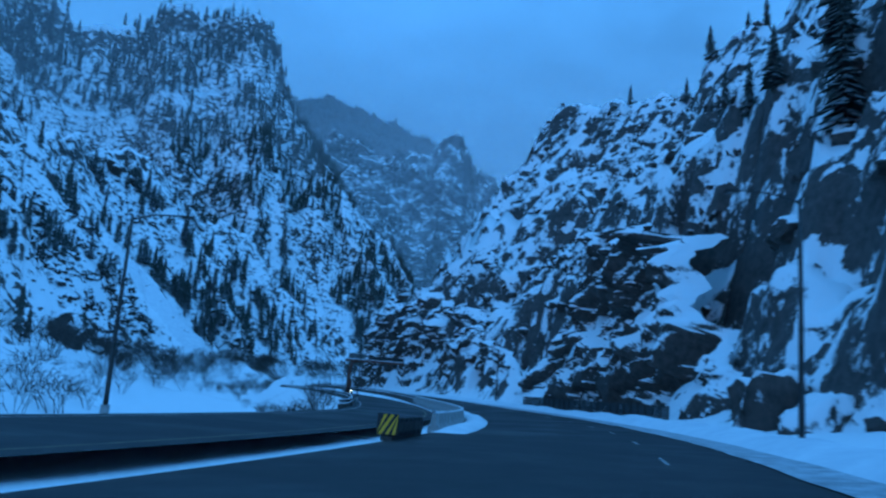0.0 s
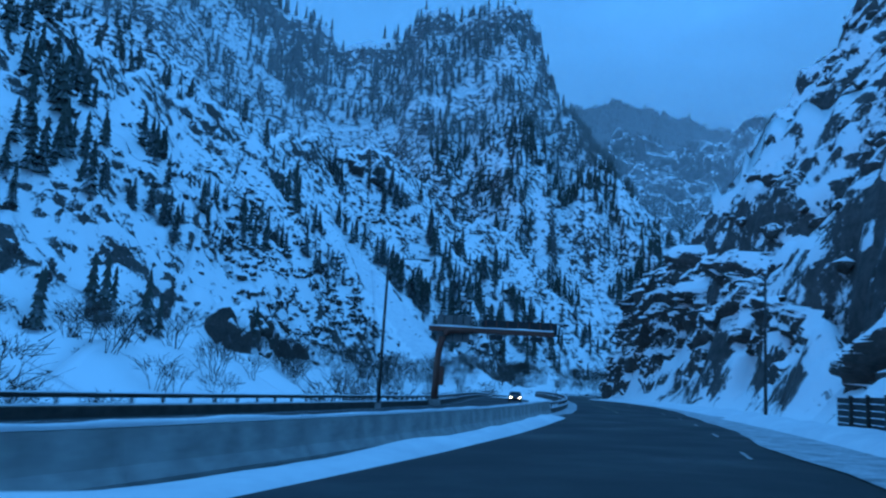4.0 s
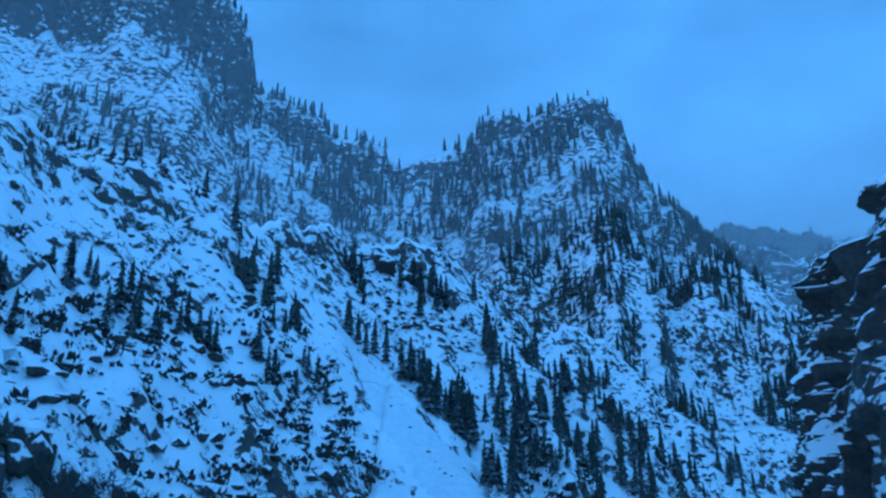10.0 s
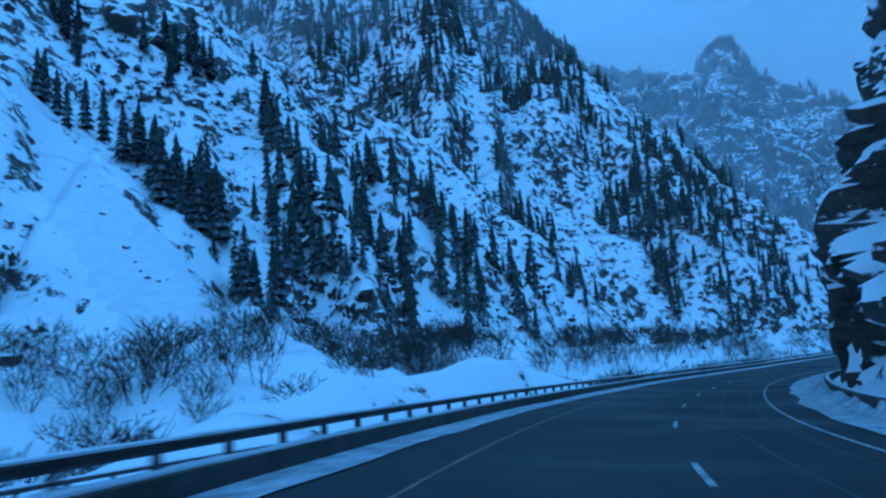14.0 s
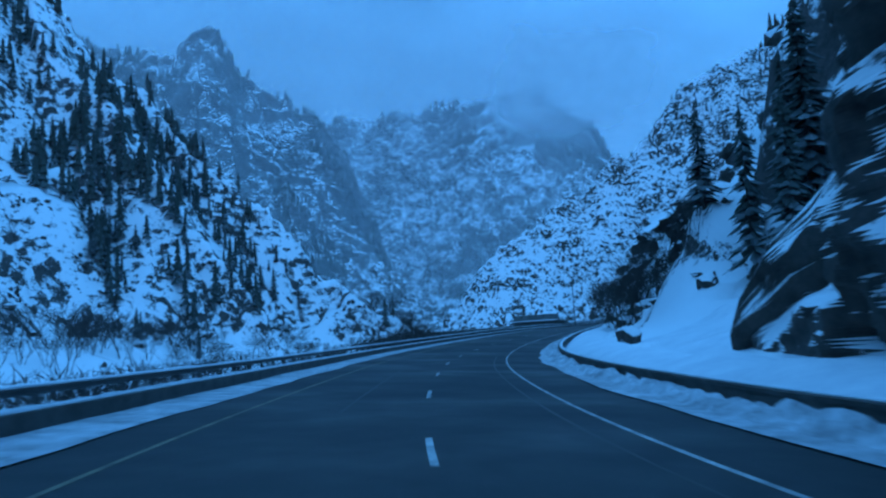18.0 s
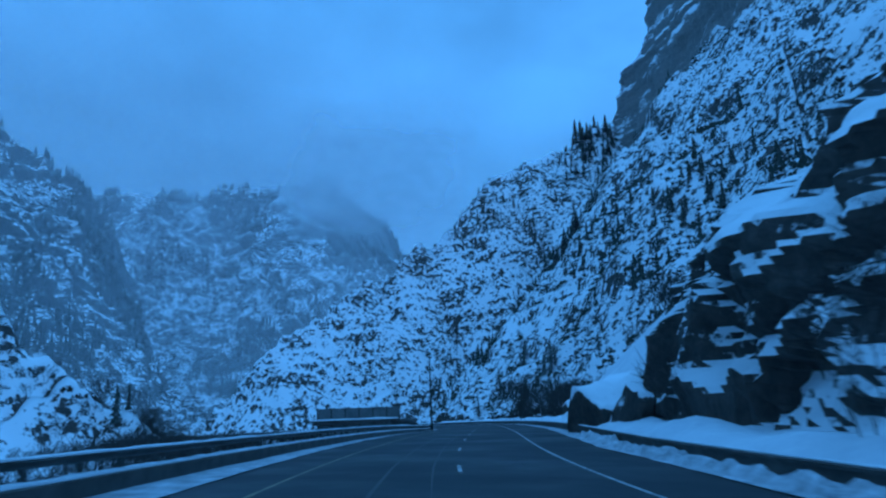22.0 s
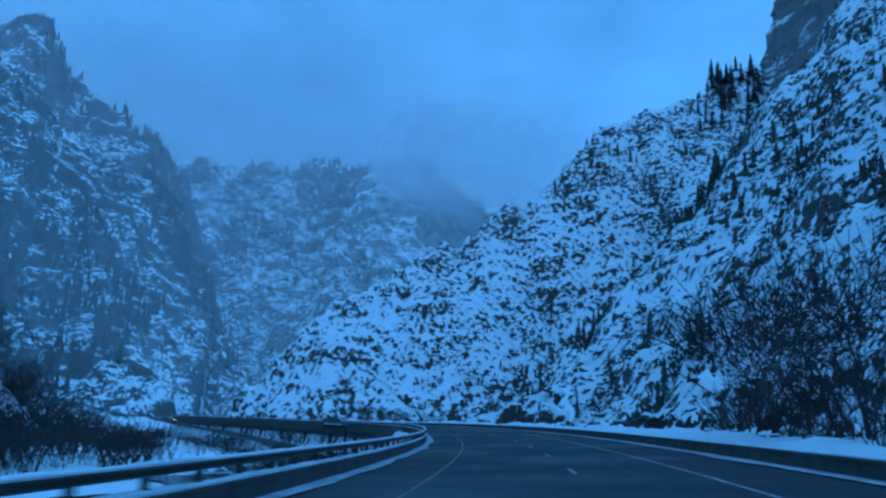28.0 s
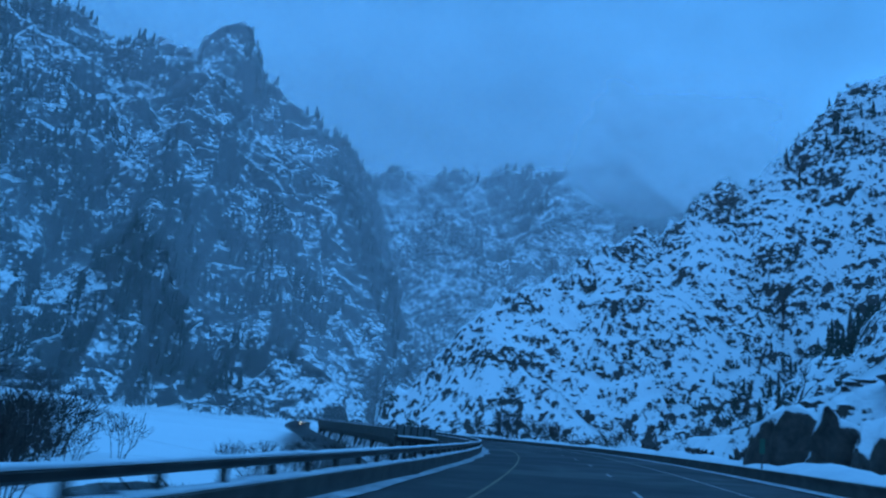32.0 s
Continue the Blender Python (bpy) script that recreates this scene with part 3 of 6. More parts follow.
def build_land():
    tile = 64.0
    verts, quads, own, base = [], [], [], 0
    for tx in np.arange(-640, 2432, tile):
        for ty in np.arange(-512, 3328, tile):
            d = np.hypot(ROAD[:, 0] - tx - tile / 2, ROAD[:, 1] - ty - tile / 2).min()
            if d > 2300 and ty < 2400:
                continue
            side = road_lateral(np.array([tx + tile / 2]), np.array([ty + tile / 2])) if d < 120 else ([0], [0])
            cliffs = 10 < side[1][0] < 85 and 60 < side[0][0] < 1000
            c = 1.0 if cliffs else 2.0 if d < 300 else 4.0 if d < 700 or (540 < tx < 950 and 100 < ty < 420) else 8.0 if d < 1500 else 16.0 if d < 2000 else 32.0
            n = int(tile / c)
            g = np.clip(np.arange(-1, n + 2), 0, n) * c
            x, y = np.meshgrid(tx + g, ty + g, indexing="ij")
            z, o = terrain(x, y)
            if c < 8 and d > 90 and not o.any():
                c = 8.0
                n = int(tile / c)
                g = np.clip(np.arange(-1, n + 2), 0, n) * c
                x, y = np.meshgrid(tx + g, ty + g, indexing="ij")
                z, o = terrain(x, y)
            drop = np.zeros_like(z)
            drop[[0, -1], :] = drop[:, [0, -1]] = 1.5 * c
            k = n + 3
            i = (np.arange(k - 1)[:, None] * k + np.arange(k - 1)[None]).ravel()
            verts.append(np.stack([x, y, z - drop], -1).reshape(-1, 3))
            q = np.stack([i, i + k, i + k + 1, i + 1], -1)
            quads.append(q + base)
            own.append(o.ravel()[q[:, 0]])
            base += k * k
    v, q, o = np.vstack(verts), np.vstack(quads), np.concatenate(own)
    names = {
        0: ("ground", M_GROUND, "snow-covered canyon floor beside the highway and river", "ground"),
        1: ("mountain_left", M_SLOPE, "steep snowy rock mountainside with ledges above the river", "mountain"),
        2: ("mountain_right", M_SLOPE, "dark broken cliff with snowy ledges beside the road", "mountain"),
        3: ("mountain_hill", M_HILL, "snow-dusted scree hillside under a rock rim", "mountain"),
        4: ("mountain_far", M_FAR, "distant hazy snow-covered canyon walls", "mountain"),
        6: ("mountain_forest", M_FOREST, "smooth dark forested ridge far behind the canyon", "mountain"),
        5: ("snow_chute", M_SNOW, "smooth open snow chute between rock and spruces", "snow slope"),
    }
    for g, (name, mat, label, cat) in names.items():
        sel = q[o == g]
        used, inv = np.unique(sel.ravel(), return_inverse=True)
        tagged(new(name, array_mesh(name, v[used], inv.reshape(-1, 4), mat)), label, cat, kind="structure")


build_land()

# ---------------------------------------------------------------- carriageway
S_END = S_ROAD[-1] - 10
road = tagged(ribbon("road", M_ASPHALT, 0, S_END, ([0, 250, 300, 2000], [-8.3, -7.9, -5.6, -5.6]), ([0, 200, 225, 265, 300, 440, 480, 2000], [9.0, 7.6, 6.0, 6.1, 8.2, 8.4, 9.3, 9.3]), 0.0, cols=8), "wet dark asphalt highway with two lanes in one direction", "road", kind="structure")

U_LEFT = ([0, 130, 250, 300, 2000], [-8.5, -8.5, -8.0, -5.7, -5.7])
U_RIGHT = ([0, 200, 225, 265, 300, 440, 480, 2000], [9.0, 7.6, 5.9, 6.0, 8.2, 8.4, 9.3, 9.3])


def u_left(s):
    return float(np.interp(s, *U_LEFT))


def u_right(s):
    return float(np.interp(s, *U_RIGHT))


LINES = [
    ("edge_line", M_WHITE_PAINT, 5.16, 5.27),
    ("yellow_line", M_YELLOW_PAINT, -2.70, -2.60),
]
for name, mat, a, b in LINES:
    ribbon(name, mat, 262, S_END - 4, a, b, 0.006, parent=road)
dash_s = np.arange(12, S_END - 20, 12.2)
for s in dash_s:
    ribbon("lane_dash", M_WHITE_PAINT, s, s + 3.05, 1.53, 1.65, 0.006, step=1.5, parent=road)
for s0, s1, u in ((300, 480, 3.1), (520, 640, -0.4), (690, 780, 3.3), (600, 700, 0.8), (420, 560, 4.4)):
    ribbon("tar_seam", M_BLACK, s0, s1, u, u + 0.07, 0.004, step=4.0, parent=road, wobble=0.05, seed=s0)

# snow and slush along both edges
tagged(ribbon("snow_shoulder_left", M_SLUSH, 252, S_END, ([252, 300, 480, 640, 2000], [-7.8, -5.6, -5.6, -5.6, -5.6]), ([252, 300, 440, 520, 600, 660, 2000], [-6.6, -4.7, -4.4, -3.9, -4.2, -5.0, -5.0]), 0.03, cols=3, wobble=0.35, seed=1), "thin strip of ploughed snow along the rail", "snow", kind="structure")
tagged(ribbon("snow_shoulder_right", M_SLUSH, 4, S_END, ([0, 200, 225, 265, 300, 440, 480, 600, 700, 2000], [5.2, 3.8, 2.6, 2.9, 5.4, 6.4, 6.9, 7.8, 8.3, 8.6]), ([0, 200, 225, 265, 300, 440, 480, 2000], [9.2, 7.8, 6.1, 6.2, 8.4, 8.4, 9.3, 9.3]), 0.035, cols=4, wobble=0.4, seed=2), "dirty ploughed snow on the shoulder", "snow", kind="structure")


def berm(name, s0, s1, u0, u1, height, seed, label, step=1.0, mat=M_SNOW, lumps=0.0):
    """A lumpy ridge of ploughed snow along the road."""
    s = np.arange(s0, s1, step)
    cols = 9
    rows = []
    for k in range(cols):
        f = k / (cols - 1)
        e = np.interp(s, *u0) + (np.interp(s, *u1) - np.interp(s, *u0)) * f
        h = math.sin(math.pi * f) ** 0.8 * height * (0.75 + 0.45 * fbm(s, s * 0 + k * 0.9 + seed * 7, 5.0, 3) + lumps * fbm(s, s * 0 + k * 2.7 + seed * 5, 1.4, 2)) - 0.06
        rows.append(on_road(s, e, h * np.minimum(1, np.minimum(s - s0, s1 - s) / 3 + 0.05)))
    v = np.stack(rows, 1).reshape(-1, 3)
    i = np.arange(len(s) - 1)[:, None] * cols + np.arange(cols - 1)[None]
    q = np.stack([i, i + 1, i + cols + 1, i + cols], -1).reshape(-1, 4)
    tagged(new(name, array_mesh(name, v, q, mat)), label, "snow bank", kind="stuff")


berm("snow_berm", 60, 262, ([0, 200, 262], [6.5, 5.4, 4.6]), ([0, 200, 225, 262], [11.5, 9.5, 8.2, 8.6]), 0.85, 1, "lumpy ploughed snow bank below the cliff")
berm("snow_berm", 268, 432, ([268, 300, 432], [5.2, 7.0, 7.4]), ([268, 300, 432], [10, 12, 11.5]), 0.8, 2, "lumpy ploughed snow bank beside the shoulder")
berm("snow_berm", 150, 250, ([134, 250], [-8.2, -7.7]), ([134, 250], [-6.2, -6.0]), 0.42, 3, "snow pushed against the concrete barrier")
berm("snow_berm", 432, 640, ([432, 480, 640], [6.9, 7.7, 8.2]), ([432, 480, 640], [8.7, 9.5, 9.5]), 0.40, 4, "grey slush pushed against the low wall", 0.4, M_SLUSH, 0.9)
berm("snow_berm", 436, 1000, ([436, 480, 1000], [8.7, 9.6, 9.6]), ([436, 480, 1000], [13.5, 15, 14.5]), 1.25, 5, "smooth deep snow behind the low wall")

# ---------------------------------------------------------------- barriers and rails


def loft_section(profile, length):
    """A bar with the given outline in x and z, along y."""
    n = len(profile)
    v = [(x, y, z) for y in (0.0, length) for x, z in profile]
    f = [(i, (i + 1) % n, n + (i + 1) % n, n + i) for i in range(n)]
    return v, f + [tuple(range(n))[::-1], tuple(range(n, 2 * n))]


def snow_cap(name, x0, x1, z, length, parent, thick=0.09, seed=1):
    """A soft lumpy layer of snow on a bar."""
    rs = np.random.RandomState(seed)
    v, f = [], []
    ys = np.linspace(0.0, length, 9)
    for y in ys:
        t = thick * rs.uniform(0.7, 1.25)
        j = rs.uniform(-0.015, 0.015)
        w = x1 - x0
        v += [(x0 + j, y, z), (x0 - 0.01 + j, y, z + t * 0.55), (x0 + w * 0.3, y, z + t), (x0 + w * 0.7, y, z + t), (x1 + 0.01 + j, y, z + t * 0.55), (x1 + j, y, z)]
    for k in range(8):
        for i in range(5):
            f.append((k * 6 + i, k * 6 + i + 1, k * 6 + 7 + i, k * 6 + 6 + i))
    return mesh_ob(name, v, f, M_SNOW, parent, True)


def make_rail(high, length=6.0, seed=1):
    """A stretch of rail: concrete kerb wall, posts, steel tube, snow on both."""
    wall, tube = (0.46, 0.88) if high else (0.38, 0.80)
    ob = new("guardrail")
    v, f = loft_section([(-0.16, -0.6), (0.16, -0.6), (0.16, wall - 0.03), (0.12, wall), (-0.12, wall), (-0.16, wall - 0.03)], length)
    mesh_ob("kerb_wall", v, f, M_DARK_CONCRETE, ob)
    v, f = loft_section([(-0.07, tube - 0.15), (0.05, tube - 0.15), (0.09, tube - 0.11), (0.09, tube - 0.03), (0.05, tube), (-0.07, tube), (-0.10, tube - 0.04), (-0.10, tube - 0.11)], length)
    mesh_ob("rail", v, f, M_STEEL, ob)
    for y in (1.0, 3.0, 5.0):
        bm = box_bm(-0.06, 0.06, y - 0.05, y + 0.05, wall, tube - 0.15, 0.01)
        box_bm(-0.10, 0.10, y - 0.10, y + 0.10, wall, wall + 0.025, 0.0, bm)
        part("post", bm, M_STEEL, ob)
    snow_cap("snow_cap", -0.09, 0.08, tube - 0.005, length, ob, 0.07, seed)
    snow_cap("wall_snow", -0.15, 0.13, wall - 0.005, length, ob, 0.08, seed + 40)
    return ob


def make_barrier(length=6.0, seed=1):
    """A sloped concrete median barrier with snow on top."""
    ob = new("concrete_barrier")
    v, f = loft_section([(-0.30, -0.4), (0.30, -0.4), (0.30, 0.08), (0.17, 0.30), (0.09, 0.84), (0.06, 0.86), (-0.06, 0.86), (-0.09, 0.84), (-0.17, 0.30), (-0.30, 0.08)], length - 0.02)
    mesh_ob("body", v, f, M_CONCRETE, ob)
    snow_cap("snow_cap", -0.085, 0.085, 0.855, length, ob, 0.10, seed)
    return ob


def make_low_wall(length=6.0, seed=1):
    """A low dark kerb wall with a coping, snow lying behind it."""
    ob = new("low_wall")
    v, f = loft_section([(-0.14, -0.6), (0.16, -0.6), (0.16, 0.42), (-0.11, 0.42)], length)
    mesh_ob("wall_face", v, f, M_DARK_CONCRETE, ob)
    v, f = loft_section([(-0.16, 0.42), (0.20, 0.42), (0.20, 0.52), (0.17, 0.54), (-0.13, 0.54), (-0.16, 0.52)], length - 0.015)
    mesh_ob("coping", v, f, M_DARK_CONCRETE, ob)
    snow_cap("snow_cap", -0.04, 0.19, 0.535, length, ob, 0.06, seed)
    return ob


def along(maker, variants, s0, s1, side, label, category, group, length=6.0, lift=0.0):
    """Stretches end to end along the road."""
    first = [maker(seed) for seed in range(variants)]
    n = 0
    s = s0
    while s < s1:
        u = side(s)
        p, q = on_road(np.array(s), u, lift), on_road(np.array(s + length), side(s + length), lift)
        d = q - p
        stretch = np.linalg.norm(d) / length
        m = pose(*p, math.degrees(math.atan2(d[2], math.hypot(d[0], d[1]))), 0, math.degrees(math.atan2(-d[0], d[1]))) @ Matrix.Diagonal((1, stretch, 1, 1))
        base = first[n % variants]
        ob = base if n < variants else copy_thing(base, Matrix.Identity(4))
        ob.matrix_basis = m
        tagged(ob, label, category, group)
        s += length
        n += 1


along(lambda k: make_rail(False, seed=k), 3, 252, 708, u_left, "dark steel rail on a kerb wall, capped with snow", "guardrail", "rail along the highway")
along(lambda k: make_rail(True, seed=k + 5), 3, 708, S_END - 60, u_left, "tall dark bridge rail with snow along its top", "guardrail", "rail along the viaduct")
along(lambda k: make_barrier(seed=k), 3, 153, 250, u_left, "pale concrete median barrier topped with snow", "barrier", "median barrier")
along(lambda k: make_low_wall(seed=k), 3, 434, S_END - 60, u_right, "low dark concrete wall with a snowy coping", "wall", "wall along the shoulder")


# far rails on the opposite carriageway
W_S = [100, 130, 250, 420, 500, 560, 640, 720, 800, 900, 1000, 1150, 1260]
W_U = [-16.0, -15.5, -15.0, -12.2, -13.5, -16, -17, -18, -20, -22, -19, -14, -14]
W_Z = [-0.3, -0.3, -0.5, -1.1, -2.0, -3.6, -5.6, -6.4, -6.8, -6.6, -5.0, -2.0, -1.0]


def on_west(s, v, up=0.0):
    s = np.asarray(s, float)
    p = on_road(s, np.interp(s, W_S, W_U) + v, 0)
    return np.stack([p[..., 0], p[..., 1], np.interp(s, S_ROAD, ROAD[:, 2]) + np.interp(s, W_S, W_Z) + up], -1)


def west_ribbon(name, mat, s0, s1, v0, v1, up, step=3.0, cols=2, parent=None):
    s = np.arange(s0, s1, step)
    v = np.stack([on_west(s, v0 + (v1 - v0) * k / cols, up) for k in range(cols + 1)], 1).reshape(-1, 3)
    i = np.arange(len(s) - 1)[:, None] * (cols + 1) + np.arange(cols)[None]
    q = np.stack([i, i + 1, i + cols + 2, i + cols + 1], -1).reshape(-1, 4)
    ob = new(name, array_mesh(name, v, q, mat))
    ob.parent = parent
    return ob


west = tagged(west_ribbon("road_west", M_ASPHALT, 104, 1240, -4.6, 4.6, 0.0), "wet asphalt of the opposite carriageway", "road", kind="structure")
west_ribbon("edge_line", M_WHITE_PAINT, 104, 1230, -3.75, -3.62, 0.006, cols=1, parent=west)
west_ribbon("yellow_line", M_YELLOW_PAINT, 104, 1230, 3.6, 3.73, 0.006, cols=1, parent=west)


def west_along(maker, variants, s0, s1, v, label, category, group, length=6.0):
    first = [maker(seed) for seed in range(variants)]
    for n, s in enumerate(np.arange(s0, s1, length)):
        p, q = on_west(np.array(s), v), on_west(np.array(s + length), v)
        d = q - p
        m = pose(*p, math.degrees(math.atan2(d[2], math.hypot(d[0], d[1]))), 0, math.degrees(math.atan2(-d[0], d[1]))) @ Matrix.Diagonal((1, np.linalg.norm(d) / length, 1, 1))
        ob = first[n] if n < variants else copy_thing(first[n % variants], Matrix.Identity(4))
        ob.matrix_basis = m
        tagged(ob, label, category, group)


west_along(lambda k: make_rail(False, seed=k + 20), 2, 190, 500, -4.9, "dark steel rail with posts beyond the far lanes", "guardrail", "rail beyond the far lanes")

# the viaduct's outer face and its piers
VS = np.arange(636, S_END - 40, 3.0)
vf = np.stack([on_road(VS, -5.9, 0.10), on_road(VS, -5.9, -1.9), on_road(VS, -5.3, -2.0), on_road(VS, -5.1, -3.0)], 1).reshape(-1, 3)
vi = np.arange(len(VS) - 1)[:, None] * 4 + np.arange(3)[None]
viaduct = tagged(new("viaduct", array_mesh("viaduct", vf, np.stack([vi, vi + 4, vi + 5, vi + 1], -1).reshape(-1, 4), M_DARK_CONCRETE, False)), "dark concrete viaduct edge girder above the river bank", "viaduct", kind="structure")
for s in np.arange(660, S_END - 60, 24.0):
    p = on_road(np.array(s), -4.6, 0)
    part("pier", tube_bm([(p[0], p[1], p[2] - 14), (p[0], p[1], p[2] - 2.2)], 0.75, 12), M_DARK_CONCRETE, viaduct)
# dark upright sheet below the girder, in place of the shade under the deck
shade_v = np.stack([on_road(VS, -4.2, -2.0), on_road(VS, -4.2, -14.0)], 1).reshape(-1, 3)
wi = np.arange(len(VS) - 1) * 2
shade_sheet = new("underdeck_shade", array_mesh("underdeck_shade", shade_v, np.stack([wi, wi + 2, wi + 3, wi + 1], -1), M_DARK_CONCRETE, False))
shade_sheet.parent = viaduct

# ---------------------------------------------------------------- crash cushion at the barrier's end


def crash_cushion():
    ob = tagged(new("crash_cushion"), "orange and black striped crash cushion at the barrier end", "crash cushion")
    for k in range(6):
        bm = box_bm(-0.34, 0.34, 0.25 + k * 0.85, 1.02 + k * 0.85, 0.12, 0.82, 0.03)
        part("segment", bm, M_BLACK, ob)
    for k in range(5):
        part("fender_panel", box_bm(0.345, 0.375, 0.30 + k * 1.0, 1.28 + k * 1.0, 0.30, 0.66, 0.01), M_STEEL, ob)
    nose = part("nose_panel", box_bm(-0.42, 0.42, 0.10, 0.18, 0.18, 0.98, 0.02), M_BLACK, ob)
    for k in range(5):
        x = -0.62 + k * 0.27
        v = [(x, 0.095, 0.20), (x + 0.14, 0.095, 0.20), (x + 0.60, 0.095, 0.96), (x + 0.46, 0.095, 0.96)]
        v = [(min(max(a, -0.41), 0.41), b, c) for a, b, c in v]
        v += [(a, b + 0.006, c) for a, b, c in v]
        mesh_ob("stripe", v, [(0, 1, 2, 3), (7, 6, 5, 4), (0, 4, 5, 1), (1, 5, 6, 2), (2, 6, 7, 3), (3, 7, 4, 0)], M_YELLOW, nose, label="retroreflective orange stripe")
    part("base_rail", box_bm(-0.25, 0.25, 0.1, 5.6, -0.05, 0.12, 0.02), M_STEEL, ob)
    return ob


crash_cushion().matrix_basis = road_frame(140.5, -8.2, 0.0)

# ---------------------------------------------------------------- sign structures


def bend(points, n=8):
    """Points with rounded corners between three places: straight, arc, straight."""
    a, b, c = (Vector(p) for p in points)
    return [a] + [(1 - t) ** 2 * a.lerp(b, 0.45) + 2 * t * (1 - t) * b + t * t * b.lerp(c, 0.35) for t in np.linspace(0, 1, n)] + [c]


def message_gantry():
    """Curved red-brown arm with a dark message board, seen from behind."""
    ob = tagged(new("sign_gantry"), "red-brown curved steel gantry with a dark message board", "sign gantry")
    part("column", tube_bm(bend([(0, 0, -0.5), (0.1, 0, 6.6), (3.2, 0, 6.6)]), [0.34] + [0.31] * 8 + [0.27], 12), M_RUST, ob, smooth=True)
    part("foundation", tube_bm([(0, 0, -0.8), (0, 0, 0.25)], 0.6, 12), M_CONCRETE, ob)
    part("arm", box_bm(-0.9, 10.6, -0.22, 0.22, 6.45, 6.90, 0.05), M_RUST, ob)
    cap = snow_cap("snow_cap", -0.22, 0.22, 6.895, 11.4, ob, 0.14, 3)
    cap.matrix_basis = pose(10.55, 0, 0, 0, 0, 90)
    board = part("message_board", box_bm(3.9, 10.9, 0.30, 0.95, 6.55, 7.75, 0.05), M_BLACK, ob, "dark message board")
    for k in range(7):
        part("board_rib", box_bm(4.3 + k, 4.38 + k, 0.22, 0.30, 6.6, 7.7), M_RUST, board)
    back = part("small_sign", box_bm(-0.2, 2.9, 0.30, 0.36, 5.55, 8.0, 0.01), M_SIGNBACK, ob, "grey back of a sign")
    for x in (0.4, 1.3, 2.2):
        part("brace", box_bm(x, x + 0.10, 0.22, 0.30, 5.6, 7.95), M_STEEL, back)
    for x in (5.4, 9.0):
        lamp = part("light_box", box_bm(x - 0.55, x + 0.55, -0.25, 0.35, 5.95, 6.35, 0.04), M_BLACK, ob)
        part("hanger", box_bm(x - 0.9, x - 0.78, -0.1, 0.1, 5.95, 6.5), M_RUST, lamp)
    part("antenna", tube_bm([(1.6, 0, 6.9), (1.6, 0, 9.0)], 0.04, 6), M_STEEL, ob)
    part("cabinet", box_bm(0.32, 0.75, -0.3, 0.3, 1.5, 3.2, 0.03), M_RUST, ob)
    return ob


def arm_direction(a, b):
    return math.degrees(math.atan2(b[1] - a[1], b[0] - a[0]))


message_gantry().matrix_basis = pose(-15.6, 12.8, 0.2, 0, 0, arm_direction((-15.6, 12.8), (-5.9, 10.1)))


def panel_gantry():
    """Low curved arm with a ribbed sign panel over the lower carriageway."""
    ob = tagged(new("panel_gantry"), "ribbed grey sign panel on a snow-topped curved arm", "sign gantry")
    part("column", tube_bm(bend([(0.9, 0, -6.5), (0.9, 0, 0.0), (-2.2, 0, 0.25)]), [0.30] * 10, 12), M_STEEL, ob, smooth=True)
    part("arm", box_bm(-10.2, -1.6, -0.24, 0.24, 0.0, 0.48, 0.06), M_STEEL, ob)
    cap = snow_cap("snow_cap", -0.24, 0.24, 0.475, 8.7, ob, 0.17, 7)
    cap.matrix_basis = pose(-1.5, 0, 0, 0, 0, 90)
    for k in range(6):
        x = -9.7 + k * 1.42
        slab = part("sign_panel", box_bm(x, x + 1.40, 0.34, 0.42, -1.25, 1.70, 0.01), M_SIGNBACK, ob)
        part("rib", box_bm(x - 0.06, x + 0.06, 0.24, 0.34, -1.25, 1.78, 0.01), M_STEEL, slab)
    part("end_light", tube_bm([(-1.15, 0.38, 1.70), (-1.15, 0.38, 2.0)], 0.16, 10), M_BLACK, ob)
    return ob


g2 = panel_gantry()
g2.matrix_basis = pose(244.6, 316.6, 1.75, 0, 0, arm_direction((232.2, 321.6), (237.7, 313.4))) @ Matrix.Scale(1.22, 4)
g3 = copy_thing(g2, pose(436.0, 445.0, 3.0, 0, 0, arm_direction((417.0, 440.0), (436.0, 445.0))))

# ---------------------------------------------------------------- lamps and posts


def street_lamp(height, reach, double=False):
    ob = tagged(new("street_lamp"), "tall slim dark highway lamp, unlit", "street lamp", "highway lamps")
    part("base", tube_bm([(0, 0, -0.6), (0, 0, 0.35)], 0.22, 10), M_CONCRETE, ob)
    part("pole", tube_bm([(0, 0, 0), (0, 0, height * 0.5), (0, 0, height)], [0.13, 0.10, 0.075], 10), M_STEEL, ob, smooth=True)
    arm = part("arm", tube_bm([(0, 0, height - 0.15), (reach * 0.45, 0, height + 0.22), (reach, 0, height + 0.32)], [0.055, 0.045, 0.04], 8), M_STEEL, ob, smooth=True)
    bm = box_bm(reach - 0.05, reach + 0.62, -0.15, 0.15, height + 0.22, height + 0.36, 0.05)
    head = part("lamp_head", bm, M_STEEL, arm)
    part("lens", box_bm(reach + 0.08, reach + 0.5, -0.11, 0.11, height + 0.19, height + 0.225, 0.01), M_SIGNBACK, head)
    return ob


